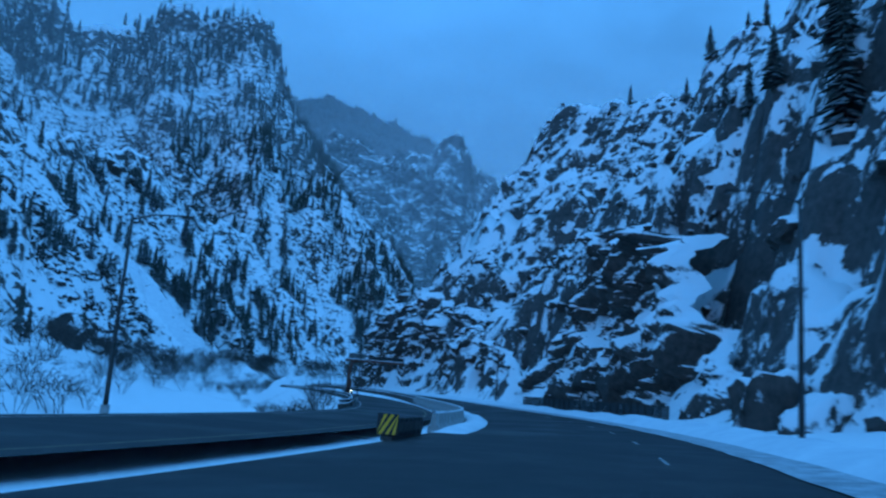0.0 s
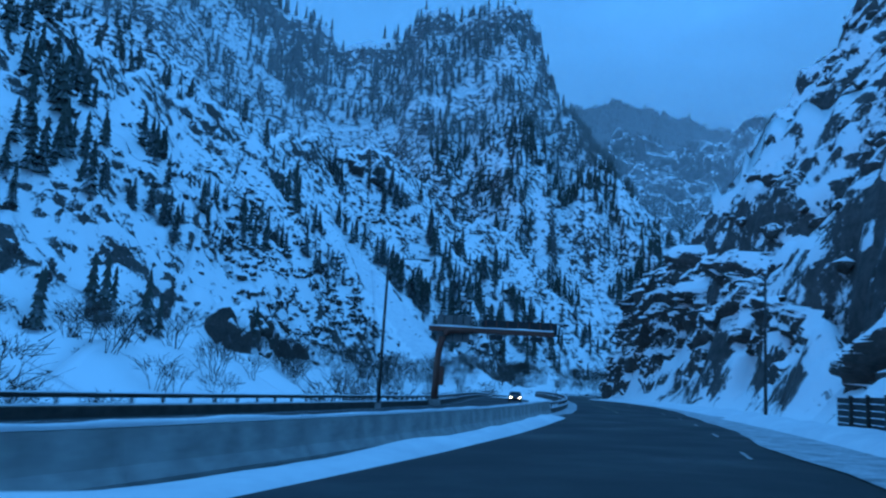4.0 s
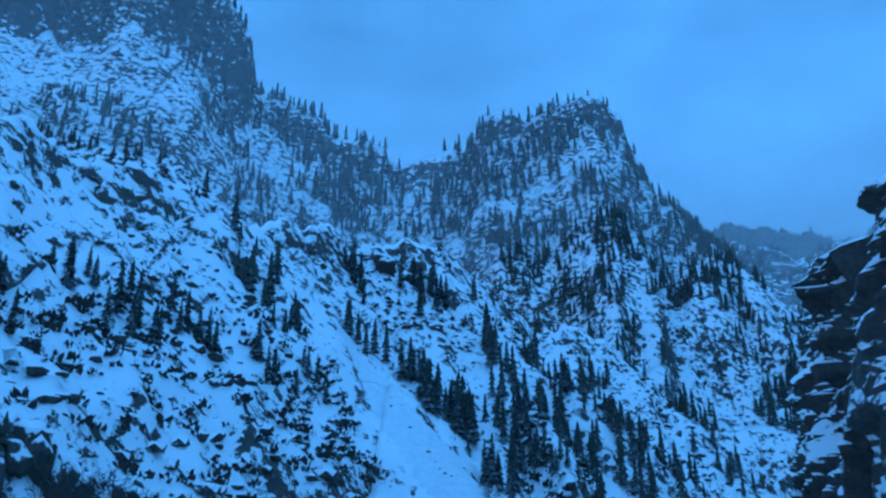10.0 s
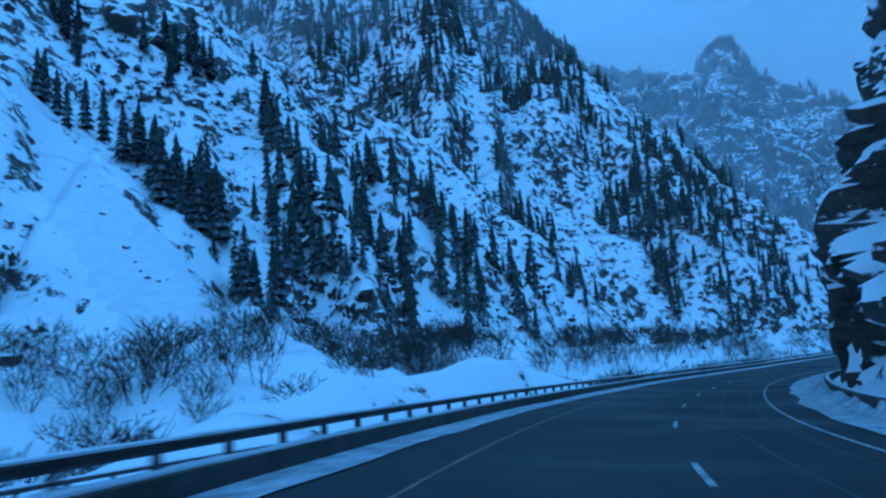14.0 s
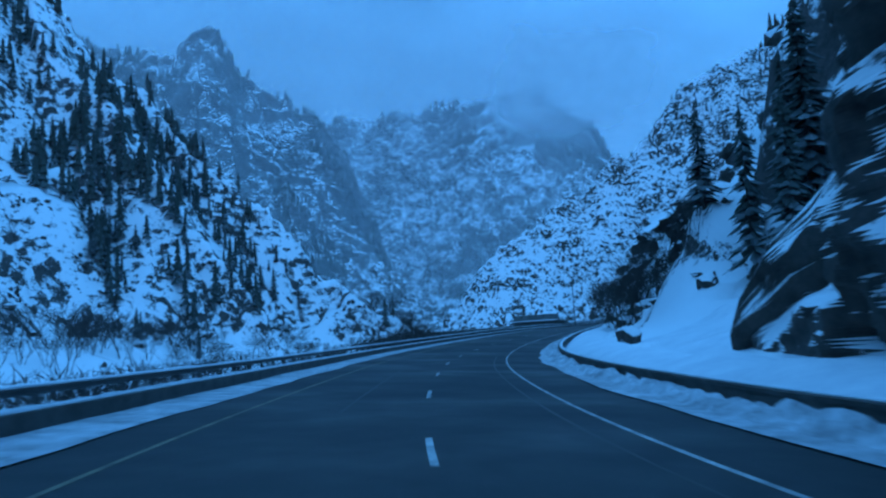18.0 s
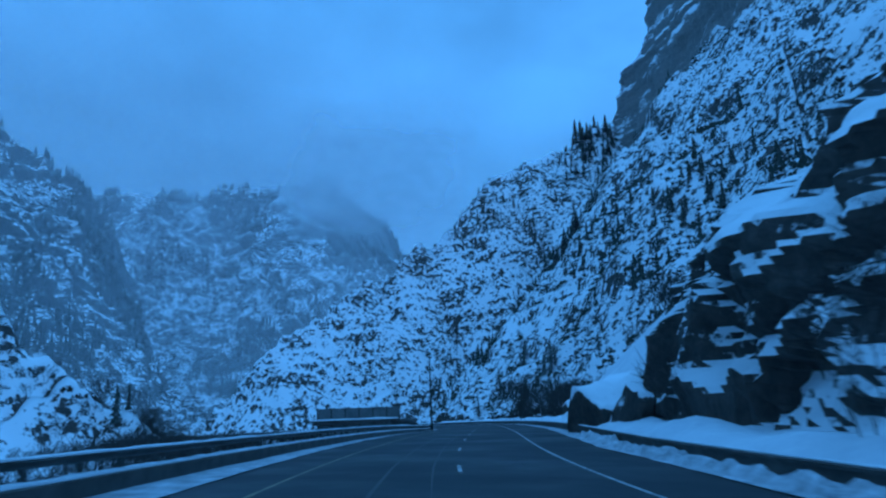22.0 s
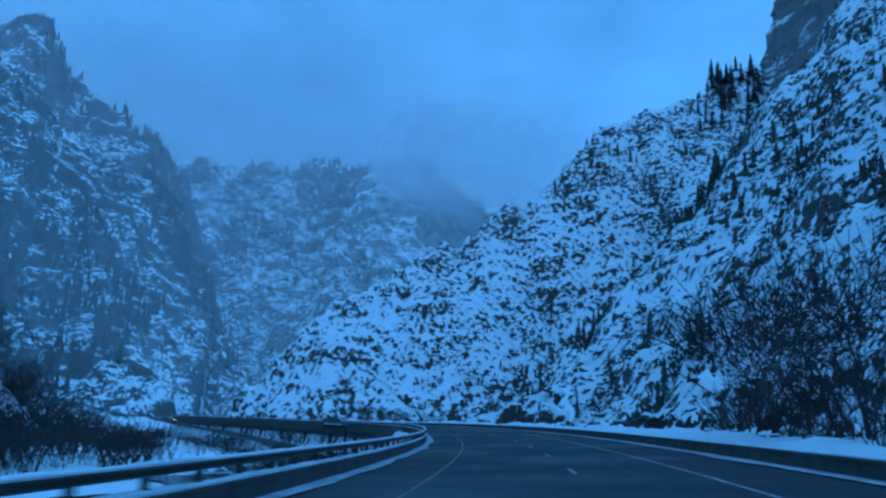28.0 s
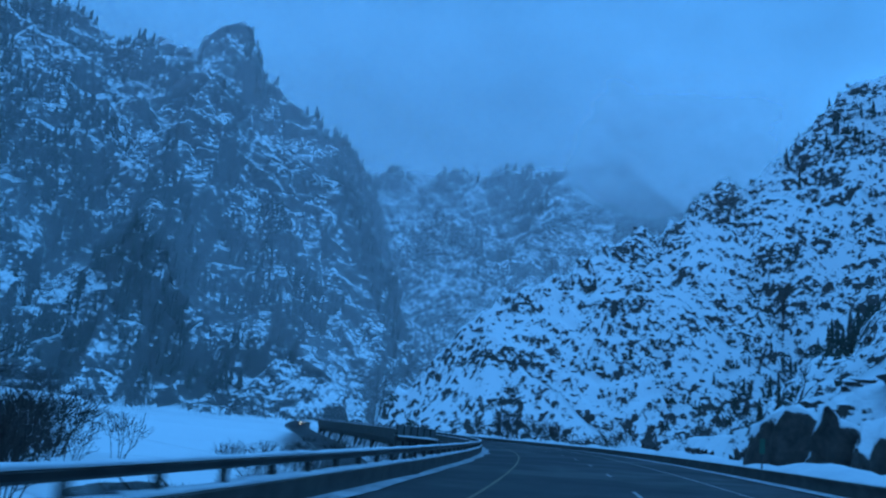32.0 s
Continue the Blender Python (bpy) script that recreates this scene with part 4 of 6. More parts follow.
lamp = street_lamp(10.0, 2.4)
lamp.matrix_basis = pose(244.0, 313.6, 0.4, 0, 0, 115)
copy_thing(lamp, pose(-22.4, -5.5, 0.2, 0, 0, 10))
copy_thing(lamp, pose(-74.5, -82.8, 1.4, 0, 0, -15))
copy_thing(lamp, road_frame(144.0, 7.6, 0.2) @ pose(0, 0, 0, 0, 0, 180))
copy_thing(lamp, pose(3.0, -10.2, 0.6, 0, 0, 160))
copy_thing(lamp, pose(556.0, 600.0, 5.0, 0, 0, 100))


def post_sign(w, h, top, mat, label, category):
    ob = tagged(new("post_sign"), label, category, "roadside posts")
    part("post", tube_bm([(0, 0, -0.5), (0, 0, top)], 0.045, 8), M_STEEL, ob)
    part("plate", box_bm(-w / 2, w / 2, -0.06, -0.045, top - h, top, 0.004), mat, ob)
    return ob


sg = post_sign(0.40, 0.70, 2.6, M_SIGNBACK, "small grey sign back on a steel post", "road sign")
sg.matrix_basis = road_frame(304, -6.3, -0.1)
copy_thing(sg, road_frame(305, -19.5, -0.7))
M_GREEN = mottled("dull_green_sign", (0.01, 0.07, 0.045), (0.02, 0.12, 0.07), 2.0, 0.5, bump=0.0)
gm = post_sign(0.30, 0.85, 1.7, M_GREEN, "narrow green marker on a post in the snow", "road sign")
gm.matrix_basis = road_frame(855, 11.2, 0.5)


def rock_fence(s0, s1, side, height=1.7):
    """A dark fence of planks on posts at the foot of the cliff."""
    ob = tagged(new("rockfall_fence"), "dark weathered fence at the foot of the cliff", "fence")
    s = s0
    while s < s1:
        p, q = on_road(np.array(s), side(s), 0), on_road(np.array(s + 2.0), side(s + 2), 0)
        d = Vector(q - p)
        m = pose(*p, 0, 0, math.degrees(math.atan2(-d.x, d.y)))
        bm = box_bm(-0.07, 0.07, -0.07, 0.07, -0.5, height + 0.1, 0.01)
        bmesh.ops.transform(bm, matrix=m, verts=bm.verts)
        part("post", bm, M_STEEL, ob)
        for k in range(6):
            bm = box_bm(0.07, 0.11, 0.0, 2.0, 0.10 + k * 0.27, 0.34 + k * 0.27, 0.008)
            bmesh.ops.transform(bm, matrix=m, verts=bm.verts)
            part("plank", bm, M_BLACK, ob)
        s += 2.0
    return ob


rock_fence(186, 236, lambda s: np.interp(s, [186, 236], [11.0, 6.9]))


# ---------------------------------------------------------------- a car with its headlights on


def make_car(seed):
    ob = tagged(new("car"), "dark oncoming car with lit headlights on wet asphalt", "car", "oncoming cars")
    prof = [(-2.2, 0.35), (-2.25, 0.62), (-2.1, 0.86), (-1.2, 0.98), (-0.55, 1.42), (0.75, 1.46), (1.65, 1.02), (2.15, 0.96), (2.25, 0.6), (2.2, 0.35)]
    v = [(sx * (0.86 - (0.16 if z > 1.2 else 0.0)), y, z) for sx in (-1, 1) for y, z in prof]
    n = len(prof)
    bm = bmesh.new()
    bv = [bm.verts.new(p) for p in v]
    for i in range(n):
        bm.faces.new((bv[i], bv[(i + 1) % n], bv[n + (i + 1) % n], bv[n + i]))
    bm.faces.new(bv[:n][::-1])
    bm.faces.new(bv[n:])
    bmesh.ops.recalc_face_normals(bm, faces=bm.faces)
    bmesh.ops.bevel(bm, geom=list(bm.edges), offset=0.05, segments=2, affect="EDGES")
    body = part("body", bm, M_CARPAINT, ob, smooth=False)
    part("windscreen", box_bm(-0.62, 0.62, -0.02, 0.02, -0.30, 0.30, 0.01), M_GLASS, body).matrix_basis = pose(0, -0.93, 1.22, -56, 0, 0)
    part("rear_window", box_bm(-0.6, 0.6, -0.02, 0.02, -0.36, 0.36, 0.01), M_GLASS, body).matrix_basis = pose(0, 1.25, 1.26, 62, 0, 0)
    for x in (-0.72, 0.72):
        part("side_window", box_bm(x - 0.08, x + 0.08, -0.45, 0.8, 1.06, 1.34, 0.02), M_GLASS, body)
        head = part("headlight", tube_bm([(x * 0.86, -2.20, 0.68), (x * 0.86, -2.27, 0.68)], 0.11, 12), M_HEADLIGHT, body, "lit headlight")
        part("bezel", tube_bm([(x * 0.86, -2.16, 0.68), (x * 0.86, -2.24, 0.68)], 0.15, 12), M_BLACK, head)
        for y in (-1.4, 1.4):
            w = part("wheel", tube_bm([(x * 1.02, y, 0.33), (x * 1.24, y, 0.33)], 0.33, 18), M_TYRE, ob)
            part("rim", tube_bm([(x * 1.235, y, 0.33), (x * 1.26, y, 0.33)], 0.19, 12), M_SIGNBACK, w)
    part("grille", box_bm(-0.4, 0.4, -2.29, -2.22, 0.48, 0.62, 0.01), M_BLACK, body)
    part("bumper", box_bm(-0.82, 0.82, -2.32, -2.15, 0.30, 0.46, 0.03), M_BLACK, body)
    return ob


car = make_car(1)


def place_west(ob, s, v):
    p, q = on_west(np.array(s), v), on_west(np.array(s + 1), v)
    d = q - p
    ob.matrix_basis = pose(*p, 0, 0, math.degrees(math.atan2(-d[0], d[1])))
    ob.location.z += 0.01
    return ob


place_west(car, 310.0, 2.4)
place_west(copy_thing(car, Matrix.Identity(4)), 1136.0, 1.5)
place_west(copy_thing(car, Matrix.Identity(4)), 470.0, 1.0)

# ---------------------------------------------------------------- rock faces beside the shoulder


def cliff_face(s0, s1, base, height, lean, seed, label, ds=0.45, dv=0.4, blunt=8.0):
    """A standing rock face that follows the road: angular blocks, some leaning back and holding snow, some overhanging."""
    s = np.arange(s0, s1, ds)
    top = np.interp(s, *height)
    n = int(top.max() / dv) + 2
    f = np.linspace(0, 1, n)
    S = np.repeat(s[:, None], n, 1)
    ends = np.clip(np.minimum(s - s0, s1 - s) / blunt, 0.03, 1)[:, None]
    V = (top[:, None] * (0.88 + 0.24 * fbm(s, s * 0 + seed * 11, 18, 3))[:, None] * ends) * f[None] - 0.8
    k = 31.7 * seed
    a, b = S + 1.6 * fbm(S + k, V, 6, 2), V + 1.6 * fbm(S - k, V, 6, 2)
    a, b = a + 0.35 * b, b - 0.25 * a
    blocks = 2.8 * facets(a, b, 11, seed, 1.9, 24) + 1.35 * facets(a, b, 5.0, seed + 20, 2.0, 24) + 0.6 * facets(a, b, 2.3, seed + 40, 2.0, 24) + 0.2 * facets(a, b, 1.0, seed + 60, 1.5)
    blocks = blocks * np.clip(0.25 + V / 5, 0.25, 1) * np.clip(top / 20, 0.3, 1)[:, None]
    crack = 0.9 * smooth(0.80, 0.97, fbm(a, b * 0.3 + k, 9, 2, 0.5, True))
    over = np.interp(S, *lean) * np.maximum(V, 0) + blocks + crack
    u = np.interp(S, *base) + np.where(over > -0.6, over, -0.6 + 0.35 * (over + 0.6))
    u = u + 1.2 * top[:, None] * np.clip(f - 0.9, 0, 1)[None] * ends
    p = on_road(S, u, 0)
    p[..., 2] += V - 0.4 * top[:, None] * np.clip(f - 0.94, 0, 1)[None] * ends
    i = (np.arange(len(s) - 1)[:, None] * n + np.arange(n - 1)[None]).ravel()
    ob = new("cliff_face", array_mesh("cliff_face", p.reshape(-1, 3), np.stack([i, i + 1, i + n + 1, i + n], -1), M_CLIFF, False))
    tagged(ob, label, "cliff", kind="structure")


cliff_face(176, 231, ([176, 186, 200, 215, 231], [17, 12.8, 11.4, 10.2, 9.0]), ([176, 186, 196, 205, 228, 231], [3, 8, 18, 33, 34, 30]), ([172, 190, 205, 231], [0.6, 0.42, 0.28, 0.26]), 1, "dark overhanging cliff with snow pillows on its ledges", blunt=3.0)
cliff_face(229, 272, ([229, 250, 272], [12.0, 11.5, 12.5]), ([229, 245, 258, 272], [30, 27, 18, 4]), ([229, 272], [0.55, 0.70]), 5, "broken snowy rock slope stepping back from the road", blunt=5.0)
cliff_face(266, 404, ([266, 300, 340, 380, 404], [14, 16, 15.5, 14.5, 14.5]), ([266, 285, 302, 340, 370, 404], [6, 13, 25, 34, 38, 38]), ([266, 320, 404], [0.45, 0.30, 0.25]), 2, "dark rock slope rising in snowy steps beside the road")
cliff_face(398, 536, ([398, 425, 440, 455, 470, 490, 505, 520, 541], [15, 12.8, 11.2, 10.0, 10.3, 12, 13.2, 14.4, 15.4]), ([398, 420, 440, 465, 490, 505, 520, 541], [34, 40, 46, 48, 38, 30, 23, 14]), ([398, 440, 495, 515, 541], [0.30, 0.30, 0.30, 0.42, 0.42]), 3, "tall dark cliff with streaked faces and snowy ledges", blunt=4.0)
cliff_face(586, 648, ([586, 600, 612, 630, 648], [18, 15.5, 14.4, 14.4, 13.6]), ([586, 600, 607, 614, 628, 638, 648], [3, 5, 15, 22, 22, 13, 5]), ([586, 648], [0.30, 0.40]), 4, "dark broken rock slope with deep snow between blocks", blunt=4.0)

cliff_face(832, 908, ([832, 908], [16.5, 15.5]), ([832, 842, 852, 866, 880, 908], [2, 5, 9, 9, 6, 2]), ([832, 908], [0.5, 0.6]), 6, "low dark outcrops between drifts above the verge", blunt=5.0)


def rim_band(points, height, deep, seed, label):
    """A band of cliff along a hill's rim: a bedded face, rounded at its top, with a ledge running back into the slope."""
    p = spline(points, 3.0)
    d = np.gradient(p[:, :2], axis=0)
    d /= np.linalg.norm(d, axis=1, keepdims=True)
    out = np.stack([d[:, 1], -d[:, 0]], 1)
    n = 22
    f = np.linspace(0, 1, n)
    S = np.repeat((np.arange(len(p)) * 3.0)[:, None], n, 1)
    tall = np.interp(np.linspace(0, 1, len(p)), [0, 0.08, 0.6, 1], [0.8, 1.0, 0.9, 0.35])[:, None] * height
    V = f[None] * tall
    proud = 3.0 * facets(S + 0.2 * V, V * 1.5, 22, seed, 1.5) + 1.6 * facets(S, V * 2.0, 8, seed + 5, 1.5) - 0.22 * V - 2.0 * (np.floor(V / 9 + 0.4 * fbm(S, V, 30, 2)) % 2) - 5 * np.clip(f - 0.85, 0, 1)[None] * 6
    x, y = p[:, None, 0] + out[:, None, 0] * proud, p[:, None, 1] + out[:, None, 1] * proud
    z = p[:, None, 2] - 12 + V - 70 * (1 - f[None]) ** 4
    back = np.stack([x[:, -1] - out[:, 0] * deep, y[:, -1] - out[:, 1] * deep, z[:, -1] + 0.25 * deep], -1)[:, None]
    v = np.concatenate([np.stack([x, y, z], -1), back], 1)
    k = n + 1
    i = (np.arange(len(p) - 1)[:, None] * k + np.arange(n)[None]).ravel()
    tagged(new("rimrock", array_mesh("rimrock", v.reshape(-1, 3), np.stack([i, i + 1, i + k + 1, i + k], -1), M_RIM)), label, "cliff", kind="structure")


rim_band([(960, 392, 322), (922, 397, 320), (896, 400, 318), (880, 387, 319), (853, 364, 320), (792, 330, 318), (712, 278, 316), (630, 224, 312)], 50, 40, 3, "grey banded rim cliff, paled for haze, above the scree hillside")
rim_band([(960, 350, 376), (905, 366, 374), (880, 364, 374), (862, 352, 374), (806, 314, 374), (728, 262, 374), (648, 208, 368)], 66, 50, 9, "upper grey rim cliff, its rock paled for haze")

# ---------------------------------------------------------------- loose rocks


def rock_mesh(seed):
    rs = np.random.RandomState(seed)
    bm = bmesh.new()
    bmesh.ops.create_icosphere(bm, subdivisions=3, radius=1.0)
    cuts = [(Vector(rs.normal(size=3)).normalized(), rs.uniform(0.45, 0.85)) for _ in range(13)]
    for v in bm.verts:
        p = v.co.copy()
        for nrm, d in cuts:
            over = p.dot(nrm) - d
            if over > 0:
                p -= over * nrm
        p += 0.20 * noise.noise_vector(p * 1.9 + Vector((seed, 0, 0))) + 0.09 * noise.noise_vector(p * 6.0 + Vector((0, seed, 0)))
        v.co = p
    for face in bm.faces:
        face.smooth = True
    me = bpy.data.meshes.new("rock")
    bm.to_mesh(me)
    bm.free()
    me.materials.append(M_CLIFF)
    return me


ROCKS = [rock_mesh(k) for k in range(7)]
rock_rs = np.random.RandomState(5)


def land_z(x, y):
    return terrain(np.atleast_1d(np.asarray(x, float)), np.atleast_1d(np.asarray(y, float)))[0]


def put_rocks(points, label, group):
    """points: x, y, size, and stretch along z."""
    pts = np.array(points, float)
    z = land_z(pts[:, 0], pts[:, 1])
    for (x, y, size, tall), h in zip(pts, z):
        ob = new("rock", ROCKS[rock_rs.randint(7)])
        ob.matrix_basis = pose(x, y, h + 0.15 * size * tall, rock_rs.uniform(-12, 12), rock_rs.uniform(-12, 12), rock_rs.uniform(0, 360)) @ Matrix.Diagonal((size, size * rock_rs.uniform(0.7, 1.2), size * tall, 1))
        tagged(ob, label, "rock", group)


def spread(s0, s1, u0, u1, n, lo, hi, tall=0.8):
    s, u = rock_rs.uniform(s0, s1, n), rock_rs.uniform(u0, u1, n)
    p = on_road(s, u)
    return [(a, b, rock_rs.uniform(lo, hi), tall * rock_rs.uniform(0.7, 1.3)) for a, b in p[:, :2]]


put_rocks(spread(90, 258, 14, 40, 40, 0.7, 2.6), "dark angular rock half buried in snow", "rocks below the cliffs")
put_rocks(spread(268, 420, 14, 34, 34, 0.6, 2.2), "dark angular rock half buried in snow", "rocks on the right bank")
put_rocks(spread(568, 645, 15, 36, 26, 0.6, 2.6), "dark angular rock half buried in snow", "rocks on the right bank")
put_rocks(spread(740, 960, 16, 60, 90, 0.7, 2.4), "dark angular rock half buried in snow", "rocks on the scree slope")
put_rocks(spread(205, 262, 14, 24, 24, 0.5, 1.4, 1.0), "dark block standing out of the steep snow", "blocks on the steep bank")
put_rocks(spread(838, 868, 14, 19, 12, 1.4, 3.2, 1.6), "tall dark outcrop standing above the snowy verge", "outcrops above the verge")
put_rocks([(208.7, 283.2, 3.4, 1.25), (205.0, 281.5, 2.6, 1.2), (250, 297, 1.8, 1.3), (254, 298, 1.3, 1.2)], "tall dark boulder standing in deep snow", "boulders beside the wall")
put_rocks([(*on_road(np.array(a), b)[:2], c, d) for a, b, c, d in ((168.0, 13.5, 3.4, 1.3), (163.0, 14.5, 2.6, 1.1), (174.0, 14.0, 2.2, 1.6), (157.0, 16.0, 1.6, 0.9), (560.0, 14.0, 1.5, 0.9), (545.0, 12.5, 1.3, 0.7))], "dark boulder half buried in the snow apron", "boulders in the snow apron")
put_rocks([(-50 + 2.1 * k + rock_rs.uniform(-2, 2), 160 + 4.0 * k + rock_rs.uniform(-2, 2), rock_rs.uniform(2.6, 4.6), rock_rs.uniform(1.2, 2.2)) for k in range(10) for _ in range(2)], "large dark rock face above the river bench", "dark faces above the bench")
put_rocks([(-8, 406, 9, 0.75), (2, 408, 6, 0.8), (61, 610, 12, 0.9), (50, 362, 6, 0.8), (80, 372, 6.5, 0.7), (92, 366, 4.5, 0.7)], "dark blocky outcrop on the mountainside", "outcrops on the mountainside")
slope_x, slope_y = rock_rs.uniform(-120, 260, 150), rock_rs.uniform(150, 480, 150)
keep = [(x, y, rock_rs.uniform(0.8, 2.6), rock_rs.uniform(0.6, 1.0)) for x, y in zip(slope_x, slope_y) if np.hypot(ROAD[:, 0] - x, ROAD[:, 1] - y).min() > 70 and line_distance(np.array([x]), np.array([y]), CHUTE)[0][0] > 22]
put_rocks(keep, "dark snow-capped outcrop on the mountainside", "outcrops on the mountainside")
put_rocks([(rock_rs.uniform(-1, 1) * 9 + a, rock_rs.uniform(-1, 1) * 9 + b, rock_rs.uniform(0.3, 0.8), 0.7) for a, b in [(-2, 312), (10, 292), (22, 277)] * 5], "small dark stone lying in the snow chute", "stones in the snow chute")

# ---------------------------------------------------------------- conifers


def snowy_needles(name, low, high):
    m, n, l, b = material(name, 0.9)
    geo = n.new("ShaderNodeNewGeometry")
    sep = n.new("ShaderNodeSeparateXYZ")
    l.new(geo.outputs["Normal"], sep.inputs[0])
    no = noise_node(n, l, 0.7, 4, 0.7)
    info = n.new("ShaderNodeObjectInfo")
    s = math_node(n, l, "ADD", sep.outputs["Z"], math_node(n, l, "MULTIPLY", math_node(n, l, "SUBTRACT", no.outputs["Fac"], 0.5), 1.2))
    mr = n.new("ShaderNodeMapRange")
    mr.inputs["From Min"].default_value, mr.inputs["From Max"].default_value = low, high
    l.new(s, mr.inputs["Value"])
    green = ramp_node(n, l, info.outputs["Random"], [(0.0, (0.028, 0.036, 0.030)), (1.0, (0.060, 0.070, 0.056))])
    mix = n.new("ShaderNodeMixRGB")
    mix.inputs[2].default_value = (0.55, 0.58, 0.60, 1)
    l.new(mr.outputs["Result"], mix.inputs[0])
    l.new(green.outputs["Color"], mix.inputs[1])
    l.new(mix.outputs["Color"], b.inputs["Base Color"])
    return m


M_CONIFER = snowy_needles("spruce_needles_with_snow", 0.55, 1.25)
M_WOODS = snowy_needles("dark_spruce_woods", 0.32, 1.0)


def conifer_crown(seed, whorls, arms, ragged):
    """A crown of drooping boughs, unit height, as arrays of triangles."""
    rs = np.random.RandomState(seed)
    v, f = [], []
    for k in range(whorls):
        t = 0.10 + 0.88 * (k / whorls) ** 0.92
        reach = 0.20 * (1 - t) ** 0.75 * rs.uniform(0.75, 1.15) + 0.012
        turn = rs.uniform(0, 6.3)
        for a in range(arms):
            if rs.rand() < ragged:
                continue
            w = turn + 6.283 * (a + rs.uniform(-0.3, 0.3)) / arms
            r = reach * rs.uniform(0.6, 1.2)
            z0, z1 = t + rs.uniform(-0.01, 0.01), t - r * rs.uniform(0.25, 0.6)
            c, s_ = math.cos(w), math.sin(w)
            half = r * (rs.uniform(0.16, 0.28) if whorls > 20 else rs.uniform(0.28, 0.45))
            i = len(v)
            v += [(0, 0, z0 + 0.012), (0.55 * r * c - half * s_, 0.55 * r * s_ + half * c, (z0 + z1) / 2 - 0.006), (r * c, r * s_, z1), (0.55 * r * c + half * s_, 0.55 * r * s_ - half * c, (z0 + z1) / 2 - 0.006), (0.5 * r * c, 0.5 * r * s_, (z0 + z1) / 2 + 0.016)]
            f += [(i, i + 1, i + 4), (i + 1, i + 2, i + 4), (i + 2, i + 3, i + 4), (i + 3, i, i + 4)]
    i = len(v)
    v += [(0.012, 0, 0.96), (-0.006, 0.01, 0.96), (-0.006, -0.01, 0.96), (0, 0, 1.03)]
    f += [(i, i + 1, i + 3), (i + 1, i + 2, i + 3), (i + 2, i, i + 3)]
    return np.array(v), np.array(f)


def make_conifer(seed, ragged):
    ob = new("conifer")
    v, f = conifer_crown(seed, 28, 9, ragged)
    crown = new("crown", array_mesh("crown", v, f, M_CONIFER, False))
    crown.parent = ob
    part("trunk", tube_bm([(0, 0, -0.06), (0, 0, 0.4), (0, 0, 0.97)], [0.016, 0.011, 0.003], 7), M_BARK, ob, smooth=True)
    return ob


tree_rs = np.random.RandomState(21)
CONIFERS = [make_conifer(k, 0.08 + 0.07 * k) for k in range(5)]
placed = [0]


def put_conifers(points, label, group):
    """points: x, y, height."""
    pts = np.array(points, float)
    z = land_z(pts[:, 0], pts[:, 1])
    for (x, y, h), g in zip(pts, z):
        m = pose(x, y, g - 0.2, 0, 0, tree_rs.uniform(0, 360)) @ Matrix.Diagonal((h * tree_rs.uniform(0.8, 1.15), h * tree_rs.uniform(0.8, 1.15), h, 1))
        k = placed[0]
        ob = CONIFERS[k] if k < 5 else copy_thing(CONIFERS[tree_rs.randint(5)], Matrix.Identity(4))
        ob.matrix_basis = m
        tagged(ob, label, "tree", group)
        placed[0] += 1


def grove(x, y, r, n, lo, hi):
    return [(x + tree_rs.normal() * r * 0.5, y + tree_rs.normal() * r * 0.5, tree_rs.uniform(lo, hi)) for _ in range(n)]


near = grove(38, 390, 5, 4, 13, 22) + grove(12, 400, 13, 14, 10, 17) + grove(-20, 384, 10, 8, 9, 14) + grove(-73, 179, 9, 9, 7, 12) + grove(-84, 166, 8, 6, 8, 12)
near += grove(-62, 200, 8, 5, 7, 11) + grove(-42, 252, 9, 6, 8, 12) + grove(-28, 266, 7, 5, 8, 12) + grove(26, 318, 8, 5, 6, 9) + grove(-30, 300, 8, 5, 6, 10) + grove(70, 380, 12, 8, 9, 15) + grove(110, 420, 16, 12, 9, 14)
near += grove(160, 450, 18, 14, 9, 14) + grove(230, 500, 18, 12, 8, 13) + grove(200, 440, 14, 6, 7, 10) + grove(-110, 120, 14, 9, 9, 15) + grove(-100, 80, 16, 8, 9, 14) + grove(300, 560, 14, 10, 8, 12) + grove(330, 530, 12, 7, 6, 10)
near += grove(-140, 60, 20, 9, 10, 15) + grove(-66, 230, 12, 6, 8, 12)
near += grove(8, 345, 5, 5, 12, 17) + grove(22, 326, 5, 6, 12, 18) + grove(33, 308, 4, 5, 10, 15) + grove(47, 345, 6, 6, 9, 14) + grove(54, 326, 5, 5, 8, 12) + grove(-22, 285, 5, 4, 7, 11) + grove(100, 372, 12, 9, 10, 15) + grove(130, 398, 14, 10, 10, 15)
put_conifers(near, "dark spruce dusted with snow on the mountainside", "spruces on the mountainside")
right_trees = [(96, 20, 11), (100, 32, 9), (92, 4, 12), (86, -6, 11), (104, 60, 8), (108, 92, 7), (112, 130, 6), (78, -20, 12), (70, -40, 11), (115, 150, 6)]
